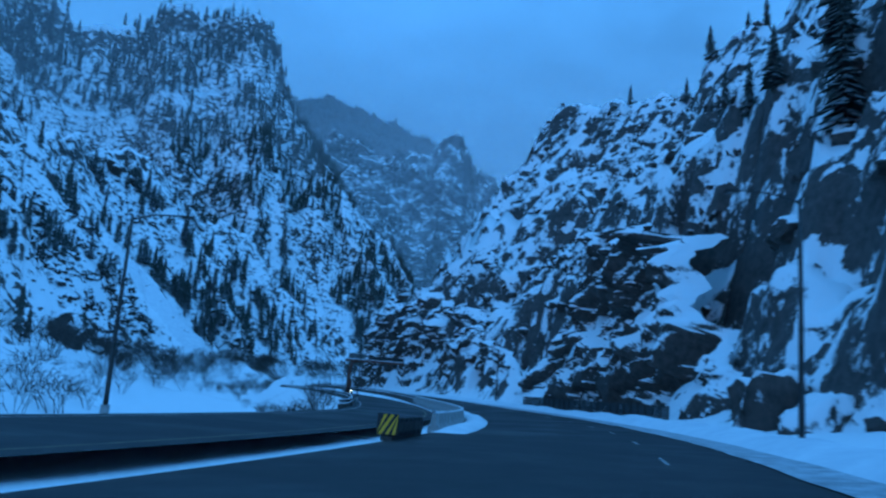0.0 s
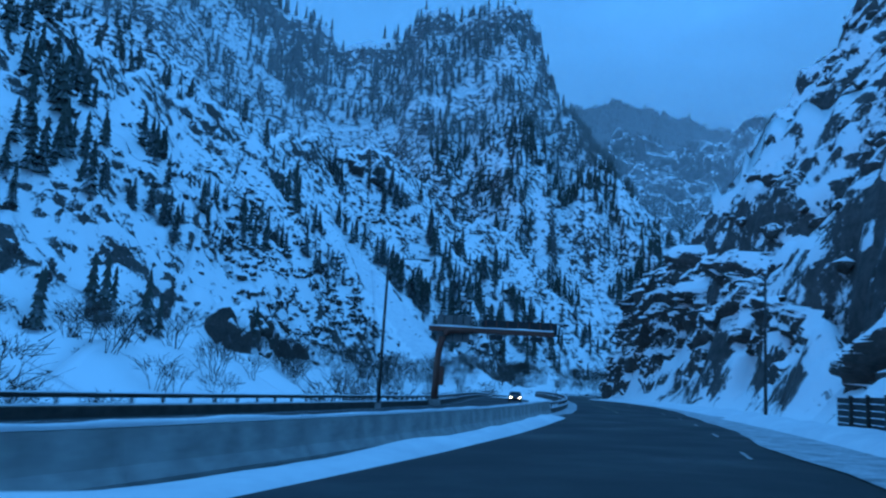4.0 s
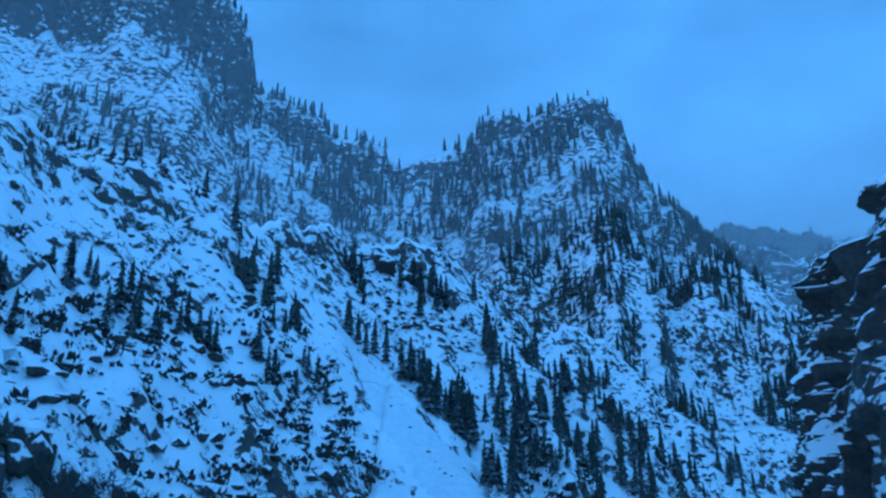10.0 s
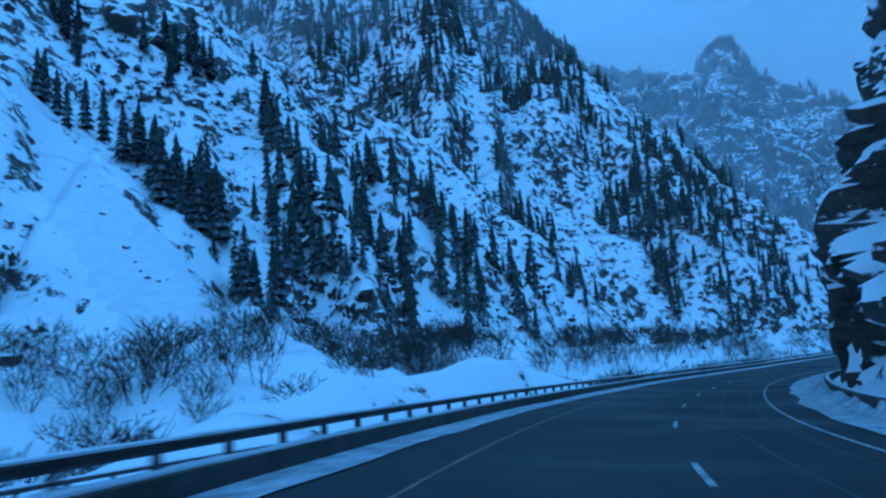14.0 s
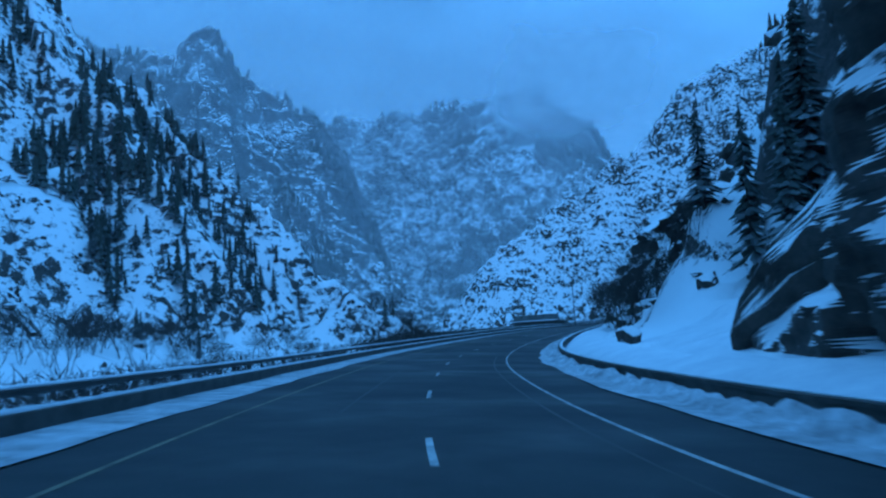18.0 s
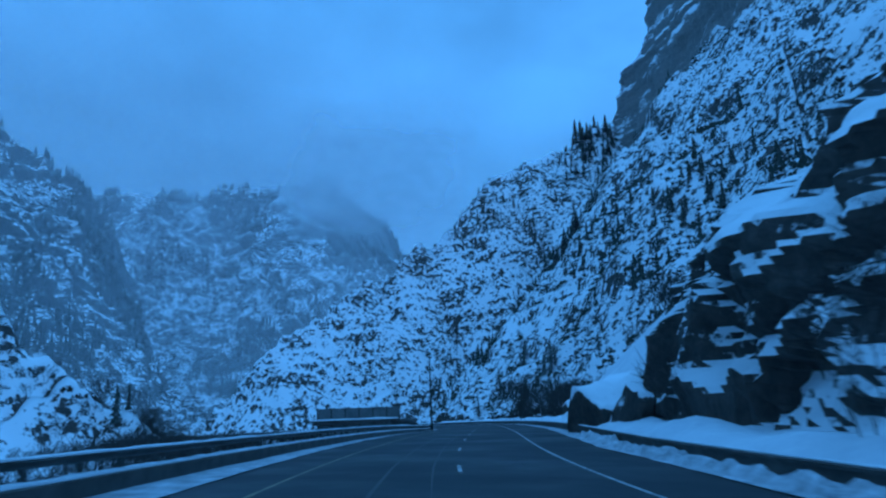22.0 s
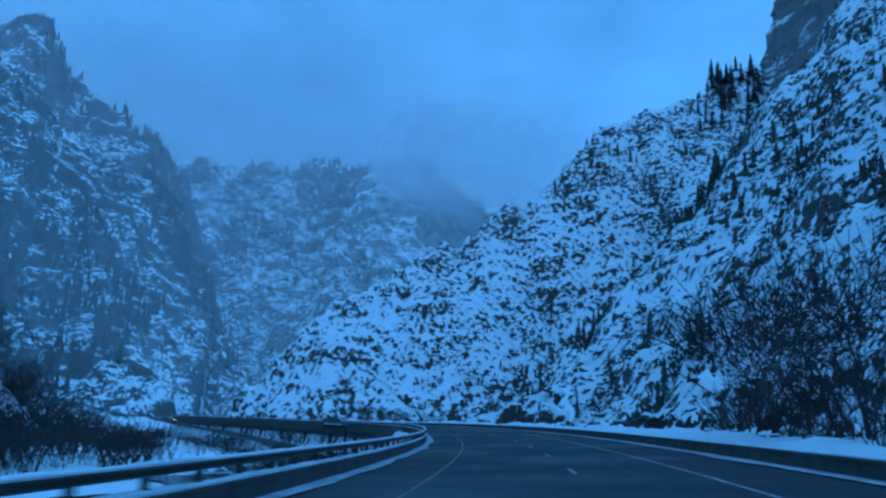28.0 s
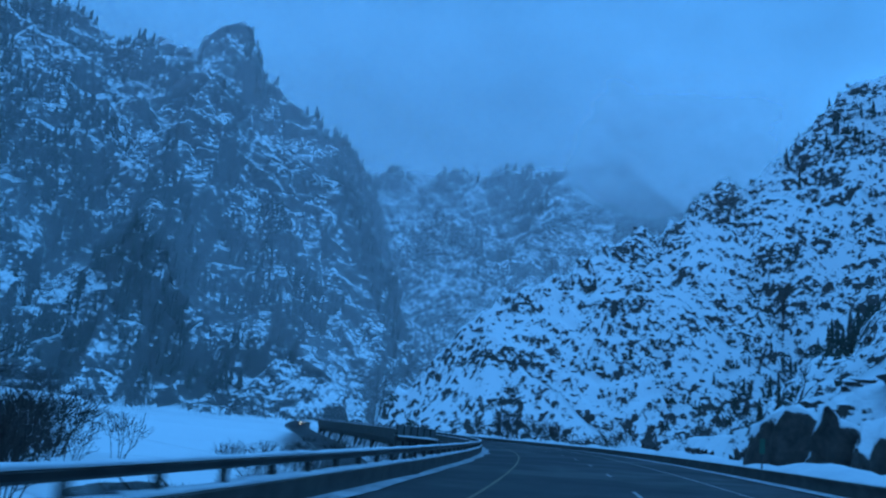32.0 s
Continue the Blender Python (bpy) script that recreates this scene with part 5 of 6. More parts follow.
right_trees += [tuple(p[:2]) + (h,) for p, h in ((on_road(np.array(158.0), 30.0), 17), (on_road(np.array(150.0), 33.0), 14), (on_road(np.array(478.0), 17.5), 12), (on_road(np.array(484.0), 19.0), 10), (on_road(np.array(562.0), 27.0), 15), (on_road(np.array(566.0), 30.0), 17), (on_road(np.array(571.0), 26.0), 14), (on_road(np.array(576.0), 31.0), 16), (on_road(np.array(558.0), 33.0), 13), (on_road(np.array(582.0), 24.0), 11), (on_road(np.array(188.0), 29.0), 17), (on_road(np.array(192.0), 31.0), 14), (on_road(np.array(183.0), 33.0), 15), (on_road(np.array(204.0), 30.0), 9), (on_road(np.array(212.0), 31.0), 9), (on_road(np.array(219.0), 31.0), 8))]
put_conifers(right_trees, "dark ragged spruce on the cliff beside the road", "spruces on the cliffs")
hill = [tuple(on_road(np.array(930.0 + tree_rs.uniform(-14, 20)), 17 + tree_rs.uniform(0, 14))[:2]) + (tree_rs.uniform(6, 12),) for _ in range(9)]
hill += grove(706, 412, 13, 15, 14, 22) + grove(880, 425, 22, 26, 14, 22) + grove(500, 372, 7, 4, 7, 12) + grove(470, 402, 8, 5, 7, 12) + grove(530, 440, 14, 6, 7, 13) + grove(640, 500, 30, 10, 7, 13) + grove(450, 395, 6, 3, 9, 13) + grove(560, 420, 20, 6, 7, 12) + grove(690, 480, 30, 9, 8, 14) + grove(430, 350, 16, 6, 5, 9)
put_conifers(hill, "dark conifer on the snowy scree hillside", "conifers on the hillside")

# woods too many to count: one mesh each


def spire_crown(seed, tiers, points):
    """A slim spruce seen from afar: stacked ragged skirts of boughs, unit height."""
    rs = np.random.RandomState(seed)
    v, f = [], []
    for k in range(tiers):
        low = 0.05 + 0.90 * (k / tiers) ** 0.95
        high = min(1.02, low + 1.55 * 0.9 / tiers)
        reach = 0.17 * (1 - low) ** 0.8 + 0.012
        i = len(v)
        v.append((rs.normal() * 0.004, rs.normal() * 0.004, high))
        turn = rs.uniform(0, 6.3)
        for a in range(2 * points):
            r = reach * (rs.uniform(0.8, 1.2) if a % 2 else rs.uniform(0.4, 0.65))
            w = turn + math.pi * (a + rs.uniform(-0.25, 0.25)) / points
            v.append((r * math.cos(w), r * math.sin(w), low + rs.uniform(-0.02, 0.02) + (0.0 if a % 2 else 0.03)))
        f += [(i, i + 1 + a, i + 1 + (a + 1) % (2 * points)) for a in range(2 * points)]
    return np.array(v), np.array(f)


def woods(name, label, x, y, h, tiers, points, mat, squat=1.0):
    """Many small trees joined, at the given places and heights."""
    z = land_z(x, y)
    vs, fs, base = [], [], 0
    kinds = [spire_crown(90 + k, tiers, points) for k in range(6)]
    for a, b, c, t in zip(x, y, z, h):
        v, f = kinds[tree_rs.randint(6)]
        w = tree_rs.uniform(0, 6.3)
        cs, sn = math.cos(w) * t * squat, math.sin(w) * t * squat
        vs.append(np.stack([a + v[:, 0] * cs - v[:, 1] * sn, b + v[:, 0] * sn + v[:, 1] * cs, c - 0.3 + v[:, 2] * t], 1))
        fs.append(f + base)
        base += len(v)
    tagged(new(name, array_mesh(name, np.vstack(vs), np.vstack(fs), mat, False)), label, "woods", kind="stuff")


def scatter(n, x0, x1, y0, y1, clump, keep_at, seed, lowest=6.0, groups=(1, 2, 3, 4), road_gap=60):
    rs = np.random.RandomState(seed)
    x, y = rs.uniform(x0, x1, n), rs.uniform(y0, y1, n)
    z, o = terrain(x, y)
    gap = np.concatenate([np.hypot(ROAD[None, ::6, 0] - a[:, None], ROAD[None, ::6, 1] - b[:, None]).min(1) for a, b in zip(np.array_split(x, 8), np.array_split(y, 8))])
    ok = (fbm(x + 5 * seed, y, clump, 3) > keep_at) & (z > lowest) & (gap > road_gap) & np.isin(o, groups)
    ok &= (line_distance(x, y, CHUTE)[0] > 24) & (line_distance(x, y, SNOW_BANK)[0] > 17) & (line_distance(x, y, OPEN_BANK)[0] > 17)
    return x[ok], y[ok], rs


def boulder_kind(seed):
    rs = np.random.RandomState(seed)
    bm = bmesh.new()
    bmesh.ops.create_icosphere(bm, subdivisions=1, radius=1.0)
    v = np.array([q.co[:] for q in bm.verts]) * (1 + 0.55 * (rs.rand(len(bm.verts), 1) - 0.6))
    f = np.array([[q.index for q in p.verts] for p in bm.faces])
    bm.free()
    return v * np.array((0.8, 0.8, 0.5)), f


def brush_kind(seed, blades=15):
    """A low bush of ragged upright blades, unit height."""
    rs = np.random.RandomState(seed)
    v, f = [], []
    for k in range(blades):
        a, r = rs.uniform(0, 6.3), 0.55 * rs.rand() ** 0.5
        c = np.array((math.cos(a) * r, math.sin(a) * r, 0.75 * (1 - r) * rs.rand()))
        lean = np.array((math.cos(a) * 0.5, math.sin(a) * 0.5, 1.0)) * rs.uniform(0.25, 0.5)
        side = np.cross(lean, rs.normal(size=3))
        side *= rs.uniform(0.12, 0.22) / np.linalg.norm(side)
        i = len(v)
        v += [c - side, c + side, c + lean * 0.6 + side * 0.8, c + lean + side * 0.1]
        f += [(i, i + 1, i + 2), (i, i + 2, i + 3)]
    return np.array(v), np.array(f)


def clumps(name, label, cat, x, y, size, kinds, mat):
    """Many boulders or bushes joined."""
    z = land_z(x, y)
    vs, fs, base = [], [], 0
    for a, b, c, t in zip(x, y, z, size):
        v, f = kinds[tree_rs.randint(len(kinds))]
        w = tree_rs.uniform(0, 6.3)
        cs, sn = math.cos(w) * t * tree_rs.uniform(0.8, 1.4), math.sin(w) * t
        vs.append(np.stack([a + v[:, 0] * cs - v[:, 1] * sn, b + v[:, 0] * sn + v[:, 1] * cs, c + v[:, 2] * t], 1))
        fs.append(f + base)
        base += len(v)
    tagged(new(name, array_mesh(name, np.vstack(vs), np.vstack(fs), mat, False)), label, cat, kind="stuff")


BOULDERS = [boulder_kind(k) for k in range(5)]
BRUSH = [brush_kind(k) for k in range(5)]

x, y, rs = scatter(9500, -260, 420, 60, 720, 45, 0.14, 3, groups=(1,))
woods("spruce_woods", "scattered dark spruces across the snowy mountainside", x, y, rs.uniform(9, 18, len(x)) * rs.uniform(0.65, 1.1, len(x)), 6, 5, M_WOODS)
groves = grove(14, 338, 6, 9, 13, 20) + grove(26, 322, 5, 8, 13, 20) + grove(38, 304, 5, 6, 12, 17) + grove(46, 330, 6, 8, 10, 16) + grove(62, 350, 8, 9, 10, 16) + grove(84, 366, 8, 8, 10, 16) + grove(-12, 352, 7, 7, 10, 16)
groves += grove(-50, 236, 8, 7, 9, 14) + grove(-78, 196, 8, 7, 10, 15) + grove(-96, 150, 10, 8, 10, 16)
x, y, h = np.array(groves).T
woods("spruce_groves", "dense dark spruce groves beside the snow chute", x, y, h, 8, 7, M_WOODS)
x, y, rs = scatter(1100, -180, 130, 630, 740, 40, -0.15, 4, 230, groups=(1,))
woods("ridge_woods", "dense dark spruce woods along the high saddle", x, y, rs.uniform(10, 19, len(x)), 5, 4, M_WOODS)
x, y, rs = scatter(1900, 60, 330, 500, 680, 40, 0.12, 8, 60, groups=(1,))
woods("spruce_woods", "dark spruces below the rock tower", x, y, rs.uniform(9, 16, len(x)), 5, 4, M_WOODS)
x, y, rs = scatter(3000, 380, 960, 200, 680, 40, 0.18, 9, 6, groups=(3,), road_gap=26)
woods("hillside_conifers", "scattered conifers over the scree hillside", x, y, rs.uniform(5, 12, len(x)), 5, 5, M_WOODS)
x, y, rs = scatter(34000, 480, 1900, 780, 1850, 70, 0.06, 7, 20, groups=(4,))
woods("far_woods", "distant dark woods on the canyon walls", x, y, rs.uniform(11, 20, len(x)), 3, 4, M_WOODS, 1.1)
x, y, rs = scatter(1500, 700, 1800, 2550, 3050, 300, -0.9, 12, 300, groups=(6,))
woods("far_ridge_woods", "dark forested far ridge", x, y, rs.uniform(13, 21, len(x)), 2, 4, M_WOODS, 2.0)
x, y, rs = scatter(6500, -200, 420, 60, 640, 30, 0.0, 13, 5, groups=(1,), road_gap=40)
clumps("slope_brush", "low dark brush dotted over the snowy mountainside", "brush", x, y, rs.uniform(1.0, 3.4, len(x)), BRUSH, M_TWIG)
x, y, rs = scatter(5000, -160, 360, 100, 520, 26, 0.02, 14, 5, groups=(1,), road_gap=40)
clumps("slope_rocks", "dark rocks breaking through the snow of the mountainside", "rocks", x, y, rs.uniform(0.8, 2.6, len(x)), BOULDERS, M_CLIFF)
x, y, rs = scatter(6000, -60, 330, -160, 260, 26, -0.05, 5, 6, groups=(2,), road_gap=19)
clumps("cliff_brush", "low dark brush on the cliff slopes", "brush", x, y, rs.uniform(0.8, 2.6, len(x)), BRUSH, M_TWIG)
x, y, rs = scatter(5000, -60, 330, -160, 260, 22, -0.05, 15, 6, groups=(2,), road_gap=19)
clumps("cliff_rocks", "dark blocks standing out of the snow on the cliff", "rocks", x, y, rs.uniform(0.7, 2.4, len(x)), BOULDERS, M_CLIFF)
x, y, rs = scatter(12000, 380, 960, 200, 680, 40, -0.08, 6, 6, groups=(3,), road_gap=24)
clumps("juniper_brush", "round dark junipers dotted over the scree hillside", "brush", x, y, rs.uniform(1.0, 3.6, len(x)), BRUSH, M_CONIFER)
x, y, rs = scatter(9000, 380, 960, 240, 680, 24, -0.05, 16, 6, groups=(3,), road_gap=22)
clumps("scree_rocks", "dark scree blocks scattered over the snowy hillside", "rocks", x, y, rs.uniform(0.6, 2.2, len(x)), BOULDERS, M_CLIFF)

for a0, a1, b0, b1, n in ((-62, -6, 185, 300, 420), (-20, 12, 246, 300, 120), (38, 72, 305, 360, 160)):
    x, y = tree_rs.uniform(a0, a1, n), tree_rs.uniform(b0, b1, n)
    ok = (line_distance(x, y, CHUTE)[0] > 17) & (land_z(x, y) > 6.5)
    half = np.arange(n) % 2 == 0
    clumps("slope_brush", "dense dark brush on the rocks beside the snow chute", "brush", x[ok & half], y[ok & half], tree_rs.uniform(1.2, 3.6, int((ok & half).sum())), BRUSH, M_TWIG)
    clumps("slope_rocks", "dark angular rocks beside the snow chute", "rocks", x[ok & ~half], y[ok & ~half], tree_rs.uniform(1.0, 3.0, int((ok & ~half).sum())), BOULDERS, M_CLIFF)
p = on_road(rock_rs.uniform(680, 1010, 5200), 15 + 110 * rock_rs.rand(5200) ** 1.5)
clumps("scree_rocks", "dark broken blocks half sunk in the snow above the verge", "rocks", p[:1300, 0], p[:1300, 1], rock_rs.uniform(0.4, 1.5, 1300), BOULDERS, M_CLIFF)
clumps("juniper_brush", "low dark brush poking through the snow above the verge", "brush", p[3200:, 0], p[3200:, 1], rock_rs.uniform(0.6, 2.0, 2000), BRUSH, M_TWIG)

# ---------------------------------------------------------------- bare shrubs and trees


def bare_shrub(seed, stems, spread_out, tree=False, sprays=130):
    """Branching bare stems as one mesh of thin three-sided twigs, unit height."""
    rs = np.random.RandomState(seed)
    v, f, thick = [], [], []

    def stick(p, q, r0, r1, into):
        d = q - p
        d = d / (np.linalg.norm(d) + 1e-9)
        a = np.cross(d, (0.3, 0.2, 0.9))
        a /= np.linalg.norm(a) + 1e-9
        b = np.cross(d, a)
        i = len(v)
        for c, r in ((p, r0), (q, r1)):
            for k in range(3):
                v.append(c + r * (math.cos(2.094 * k) * a + math.sin(2.094 * k) * b))
        for k in range(3):
            into.append((i + k, i + (k + 1) % 3, i + 3 + (k + 1) % 3, i + 3 + k))

    def grow(p, d, length, r, depth):
        q = p + d * length
        if depth == 0:
            side = np.cross(d, rs.normal(size=3))
            side *= r / (np.linalg.norm(side) + 1e-9)
            i = len(v)
            v.extend((p - side, p + side, q + side * 0.4, q - side * 0.4))
            f.append((i, i + 1, i + 2, i + 3))
            return
        stick(p, q, r, r * 0.7, thick if tree and depth > 2 else f)
        for _ in range(rs.randint(2, 4)):
            e = d + rs.normal(size=3) * 0.42 + np.array((0, 0, 0.12))
            grow(p + (q - p) * rs.uniform(0.55, 1.0), e / np.linalg.norm(e), length * rs.uniform(0.55, 0.8), r * 0.62, depth - 1)

    for _ in range(stems):
        w = rs.uniform(0, 6.3)
        lean = rs.uniform(0.1, spread_out)
        d = np.array((math.cos(w) * lean, math.sin(w) * lean, 1.0))
        root = np.array((math.cos(w), math.sin(w), 0)) * rs.uniform(0, 0.10 if tree else 0.22)
        grow(root, d / np.linalg.norm(d), rs.uniform(0.26, 0.40), 0.006 if tree else 0.008, 4 if tree else 3)
    for _ in range(sprays if not tree else 420):
        d = rs.normal(size=3)
        d /= np.linalg.norm(d)
        low = 0.45 if tree else 0.25
        c = np.array((d[0] * 0.42, d[1] * 0.42, low + 0.28 + abs(d[2]) * 0.30)) * np.array((1, 1, 1)) * rs.uniform(0.45, 1.0) ** np.array((1, 1, 0.4))
        e = (np.array((d[0], d[1], 0.9)) + rs.normal(size=3) * 0.5) * rs.uniform(0.07, 0.15)
        side = np.cross(e, rs.normal(size=3))
        side *= (0.0045 if tree else 0.0085) / (np.linalg.norm(side) + 1e-9)
        i = len(v)
        v.extend((c - side, c + side, c + e + side * 0.3, c + e - side * 0.3))
        f.append((i, i + 1, i + 2, i + 3))
    if tree:
        return np.array(v), np.array(f), np.array(thick)
    return np.array(v), np.array(f)


SHRUBS = []
for k in range(4):
    v, f = bare_shrub(40 + k, 10, 0.7)
    SHRUBS.append(array_mesh("shrub", v, f, M_TWIG, False))
for k in range(3):
    v, f, thick = bare_shrub(60 + k, 4, 0.45, True)
    SHRUBS.append((array_mesh("trunk", v, thick, M_BARK, False), array_mesh("crown", v, f, M_TWIG, False)))
shrub_rs = np.random.RandomState(31)


def put_shrubs(points, label, group, trees=False):
    pts = np.array(points, float)
    z = land_z(pts[:, 0], pts[:, 1])
    for (x, y, h), g in zip(pts, z):
        me = SHRUBS[shrub_rs.randint(4, 7)] if trees else SHRUBS[shrub_rs.randint(4)]
        ob = new("bare_tree") if trees else new("shrub", me)
        for name, mesh in zip(("trunk", "crown"), me) if trees else ():
            limb = new(name, mesh)
            limb.parent = ob
            if name == "crown":
                tagged(limb, kind="stuff")
        w = h * shrub_rs.uniform(0.85, 1.35)
        ob.matrix_basis = pose(x, y, g - 0.1, 0, 0, shrub_rs.uniform(0, 360)) @ Matrix.Diagonal((w, w, h, 1))
        tagged(ob, label, "tree" if trees else "shrub", group)


def strip(s0, s1, u0, u1, n, lo, hi):
    p = on_road(shrub_rs.uniform(s0, s1, n), shrub_rs.uniform(u0, u1, n))
    return [(a, b, shrub_rs.uniform(lo, hi)) for a, b in p[:, :2]]


def thicket(points, label):
    """Shrubs too many to count, joined."""
    pts = np.array(points, float)
    z = land_z(pts[:, 0], pts[:, 1])
    kinds = [bare_shrub(140 + k, 5, 0.7, sprays=95) for k in range(4)]
    vs, fs, base = [], [], 0
    for (x, y, h), g in zip(pts, z):
        v, f = kinds[shrub_rs.randint(4)]
        a = shrub_rs.uniform(0, 6.3)
        w = h * shrub_rs.uniform(0.9, 1.4)
        c, s_ = math.cos(a) * w, math.sin(a) * w
        vs.append(np.stack([x + v[:, 0] * c - v[:, 1] * s_, y + v[:, 0] * s_ + v[:, 1] * c, g - 0.1 + v[:, 2] * h], 1))
        fs.append(f + base)
        base += len(v)
    tagged(new("thicket", array_mesh("thicket", np.vstack(vs), np.vstack(fs), M_TWIG, False)), label, "shrubs", kind="stuff")


def foot_strip(x0, x1, n, off0, off1, lo, hi):
    fx, fy = [p[0] for p in LEFT_FOOT], [p[1] for p in LEFT_FOOT]
    x = shrub_rs.uniform(x0, x1, n)
    y = np.interp(x, fx, fy)
    o = shrub_rs.uniform(off0, off1, n)
    return [(a + 0.75 * c, b - 0.66 * c, shrub_rs.uniform(lo, hi)) for a, b, c in zip(x, y, o)]


thicket(foot_strip(-190, -30, 130, 2, 30, 5, 10), "dark leafless willow thicket on the river bench")
put_shrubs(foot_strip(-50, 70, 40, 6, 18, 5, 9), "bare leafless willow by the snowy bank", "willows along the river")
thicket(foot_strip(-30, 200, 150, -2, 20, 5, 9), "bare leafless willows below the slope")
thicket(foot_strip(160, 440, 130, -3, 34, 4, 8.5), "bare brown willow thicket below the slope")
put_shrubs(strip(440, 640, -45, -22, 40, 3, 6.5), "bare brown brush below the rail", "brush below the rail")
thicket(strip(440, 690, -66, -24, 130, 4, 8), "bare brown brush on the lower bank")
thicket(strip(806, 846, -30, -13, 22, 6, 9) + strip(800, 960, -100, -66, 100, 9, 14) + strip(846, 890, -70, -46, 22, 8, 12) + strip(880, 960, -84, -56, 30, 6, 11), "tall dark bare thicket on the far river bank")
edge_of_bank = [tuple(on_road(np.array(672 + 0.4 * k + shrub_rs.uniform(-3, 3)), 19 + 0.95 * k + shrub_rs.uniform(-3, 3))[:2]) + (shrub_rs.uniform(2.5, 5.0),) for k in range(58)]
thicket(edge_of_bank, "brown leafless brush along the edge of the snow bank")
put_shrubs(strip(150, 400, -34, -24, 26, 2.5, 5.5), "bare leafless brush beyond the far lanes", "brush beyond the far lanes")
put_shrubs(strip(680, 760, -60, -36, 22, 3, 6), "dark bare thicket on the river bank", "thicket on the river bank")
put_shrubs(strip(880, 1060, -40, -9, 36, 3, 7), "dark bare thicket beside the viaduct", "thicket beside the viaduct")
put_shrubs(strip(586, 602, 14, 19, 6, 5, 7.5), "bare leafless tree in the snow bank", "bare trees by the wall", True)
put_shrubs(strip(602, 630, 12.5, 14.6, 4, 4, 6.5), "bare leafless tree in front of the dark rock", "bare trees by the wall", True)
put_shrubs(strip(572, 604, 15, 24, 9, 3, 6), "bare brush growing from the snow bank", "brush by the wall")
put_shrubs(strip(684, 760, 13, 26, 34, 3.5, 7), "dense bare brush beside the low wall", "brush beside the low wall")
put_shrubs(strip(690, 780, 13, 20, 7, 6, 9), "bare leafless tree beside the low wall", "bare trees by the wall", True)
put_shrubs(strip(905, 985, 12, 24, 34, 3, 6.5), "bare brush at the foot of the hillside", "brush below the hillside")
put_shrubs(strip(90, 260, 24, 44, 24, 1.5, 3.5), "bare brush on the snowy cliff slope", "brush on the cliff")

# ---------------------------------------------------------------- river
rv = []
for k, (s, u, w, l) in enumerate([(700, -34, 5, 22), (745, -42, 4, 15), (775, -36, 6, 24), (815, -44, 6, 26), (860, -38, 7, 30), (905, -46, 5, 26), (600, -44, 4, 24)]):
    a = np.linspace(0, 2 * math.pi, 40, endpoint=False)
    rad = 1 + 0.35 * fbm(np.cos(a) * 3 + k * 9, np.sin(a) * 3, 2.0, 3)
    p = on_road(s + l * 0.5 * rad * np.cos(a), u + w * rad * np.sin(a))
    z = land_z(p[:, 0], p[:, 1]).max() + 0.02
    me = bpy.data.meshes.new("river_pool")
    me.from_pydata([(q[0], q[1], z) for q in p], [], [tuple(range(40))])
    me.materials.append(M_WATER)
    tagged(new("water", me), "dark open river water between snow-covered ice", "water", kind="structure")

# ---------------------------------------------------------------- mist


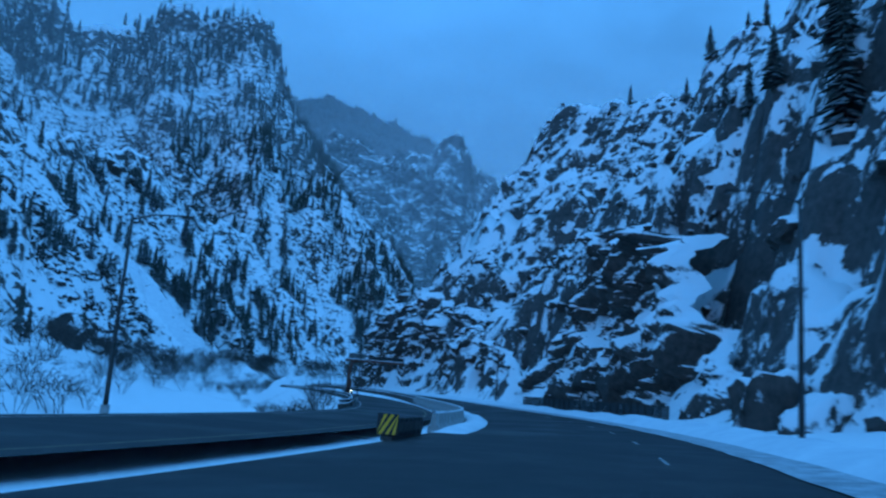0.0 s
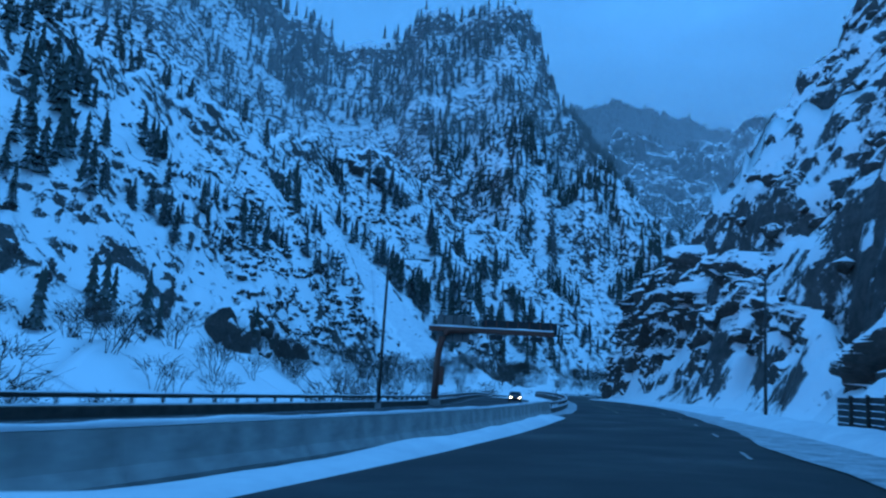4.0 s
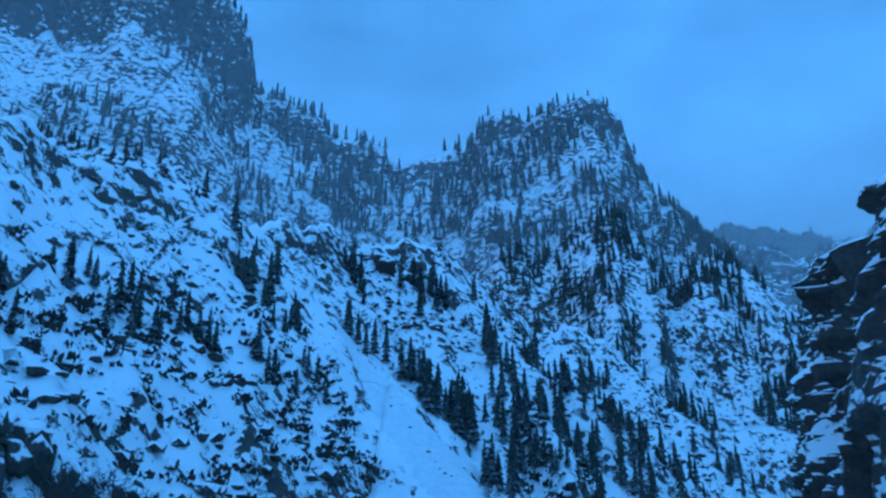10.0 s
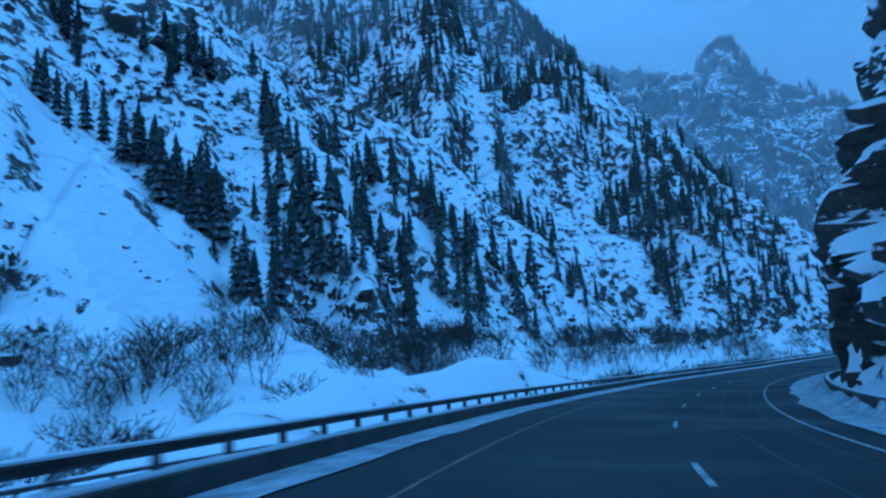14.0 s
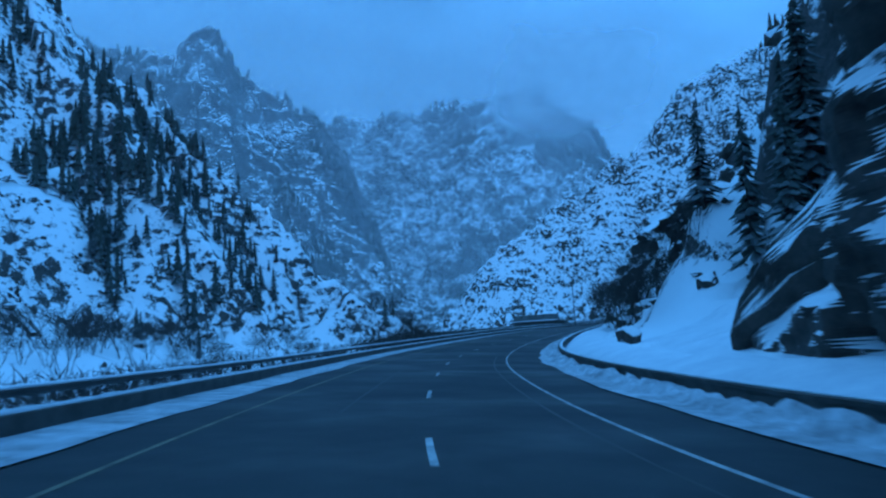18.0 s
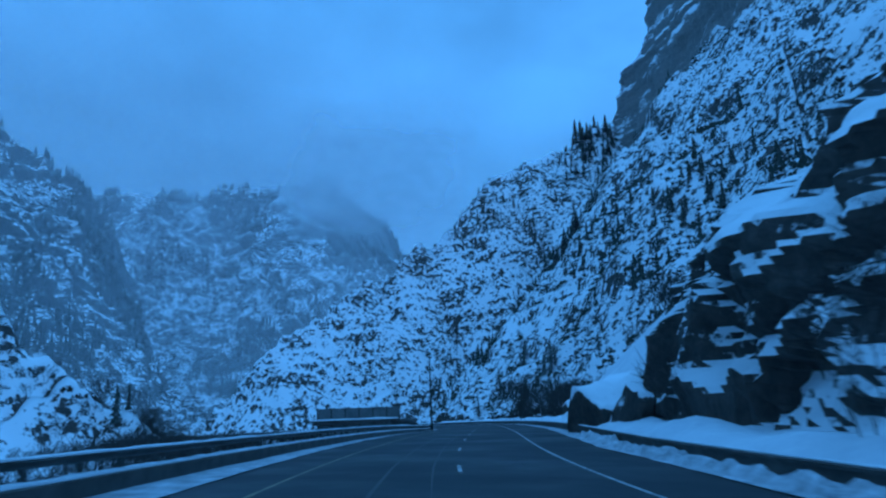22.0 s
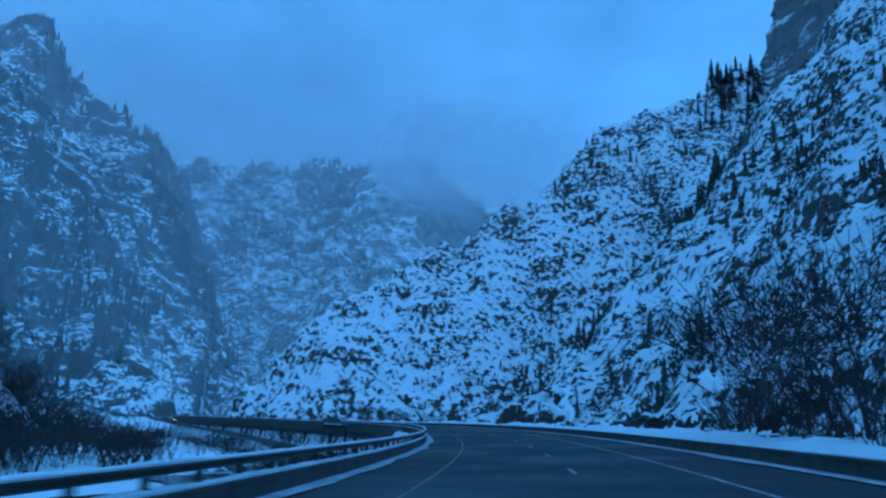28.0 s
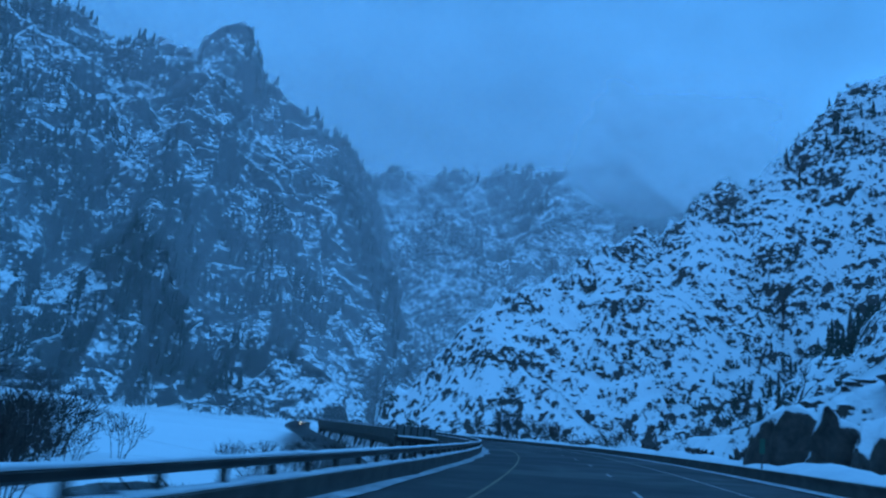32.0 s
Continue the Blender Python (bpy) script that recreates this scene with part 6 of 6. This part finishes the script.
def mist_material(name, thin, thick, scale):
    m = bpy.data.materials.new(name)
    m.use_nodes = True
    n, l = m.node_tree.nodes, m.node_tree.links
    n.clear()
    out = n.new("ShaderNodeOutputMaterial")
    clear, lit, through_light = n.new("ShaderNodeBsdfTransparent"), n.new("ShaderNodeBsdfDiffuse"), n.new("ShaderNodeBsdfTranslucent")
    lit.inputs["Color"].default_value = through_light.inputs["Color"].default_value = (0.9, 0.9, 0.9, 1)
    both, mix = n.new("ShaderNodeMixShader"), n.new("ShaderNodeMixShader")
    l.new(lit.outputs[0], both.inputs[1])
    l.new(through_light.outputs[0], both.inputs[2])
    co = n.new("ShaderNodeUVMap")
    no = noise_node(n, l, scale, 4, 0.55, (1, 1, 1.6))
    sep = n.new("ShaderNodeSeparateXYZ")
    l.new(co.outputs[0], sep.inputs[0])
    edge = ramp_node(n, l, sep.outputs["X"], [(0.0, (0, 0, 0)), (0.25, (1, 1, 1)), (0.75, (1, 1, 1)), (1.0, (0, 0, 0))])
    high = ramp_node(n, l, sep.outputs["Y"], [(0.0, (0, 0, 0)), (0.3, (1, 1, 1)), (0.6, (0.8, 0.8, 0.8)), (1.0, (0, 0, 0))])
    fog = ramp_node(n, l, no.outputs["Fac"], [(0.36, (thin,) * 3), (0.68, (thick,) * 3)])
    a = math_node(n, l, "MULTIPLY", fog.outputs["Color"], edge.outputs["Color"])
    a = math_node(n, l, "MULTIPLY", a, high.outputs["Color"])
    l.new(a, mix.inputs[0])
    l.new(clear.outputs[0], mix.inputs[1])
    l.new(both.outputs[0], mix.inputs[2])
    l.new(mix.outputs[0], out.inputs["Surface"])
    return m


M_HAZE = mist_material("thin_haze_sheet", 0.16, 0.27, 0.003)
M_VEIL = mist_material("faint_haze_sheet", 0.05, 0.10, 0.003)
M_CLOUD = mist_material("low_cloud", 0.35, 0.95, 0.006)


def mist_sheet(name, a, b, z0, z1, mat, label):
    """A standing, slightly curved sheet between two places, for low cloud or imitated haze."""
    n = 12
    v, f, uv = [], [], []
    for j in range(n + 1):
        for i in range(n + 1):
            x, y = a[0] + (b[0] - a[0]) * i / n, a[1] + (b[1] - a[1]) * i / n
            bow = 60 * math.sin(math.pi * i / n) + 30 * math.sin(2.2 * math.pi * j / n)
            v.append((x + bow * 0.7, y + bow * 0.7, z0 + (z1 - z0) * j / n))
            uv.append((i / n, j / n))
    f = [(j * (n + 1) + i, j * (n + 1) + i + 1, (j + 1) * (n + 1) + i + 1, (j + 1) * (n + 1) + i) for j in range(n) for i in range(n)]
    ob = mesh_ob(name, v, f, mat, None, True)
    layer = ob.data.uv_layers.new(name="veil")
    for loop in ob.data.loops:
        layer.data[loop.index].uv = uv[loop.vertex_index]
    ob.visible_shadow = False
    tagged(ob, label, "mist", kind="stuff")


# see-through sheets added in place of hazy air, to pale the distant slopes
mist_sheet("haze", (80, 860), (900, 430), -140, 520, M_VEIL, "faint see-through sheet imitating haze over the river bend")
mist_sheet("haze", (200, 1050), (1060, 460), -150, 560, M_VEIL, "faint see-through sheet imitating haze over the river bend")
mist_sheet("haze", (350, 1200), (1300, 500), -150, 620, M_HAZE, "thin see-through sheet imitating haze in the canyon")
mist_sheet("haze", (500, 1400), (1600, 800), -200, 900, M_HAZE, "thin see-through sheet imitating haze in the canyon")
mist_sheet("haze", (300, 1900), (2100, 1000), -250, 1250, M_HAZE, "thin see-through sheet imitating haze in the canyon")
mist_sheet("haze", (200, 2500), (2200, 2000), -300, 1900, M_HAZE, "thin see-through sheet imitating haze in the canyon")
mist_sheet("haze", (-560, 400), (420, 640), -120, 640, M_HAZE, "thin see-through sheet imitating haze in the canyon")
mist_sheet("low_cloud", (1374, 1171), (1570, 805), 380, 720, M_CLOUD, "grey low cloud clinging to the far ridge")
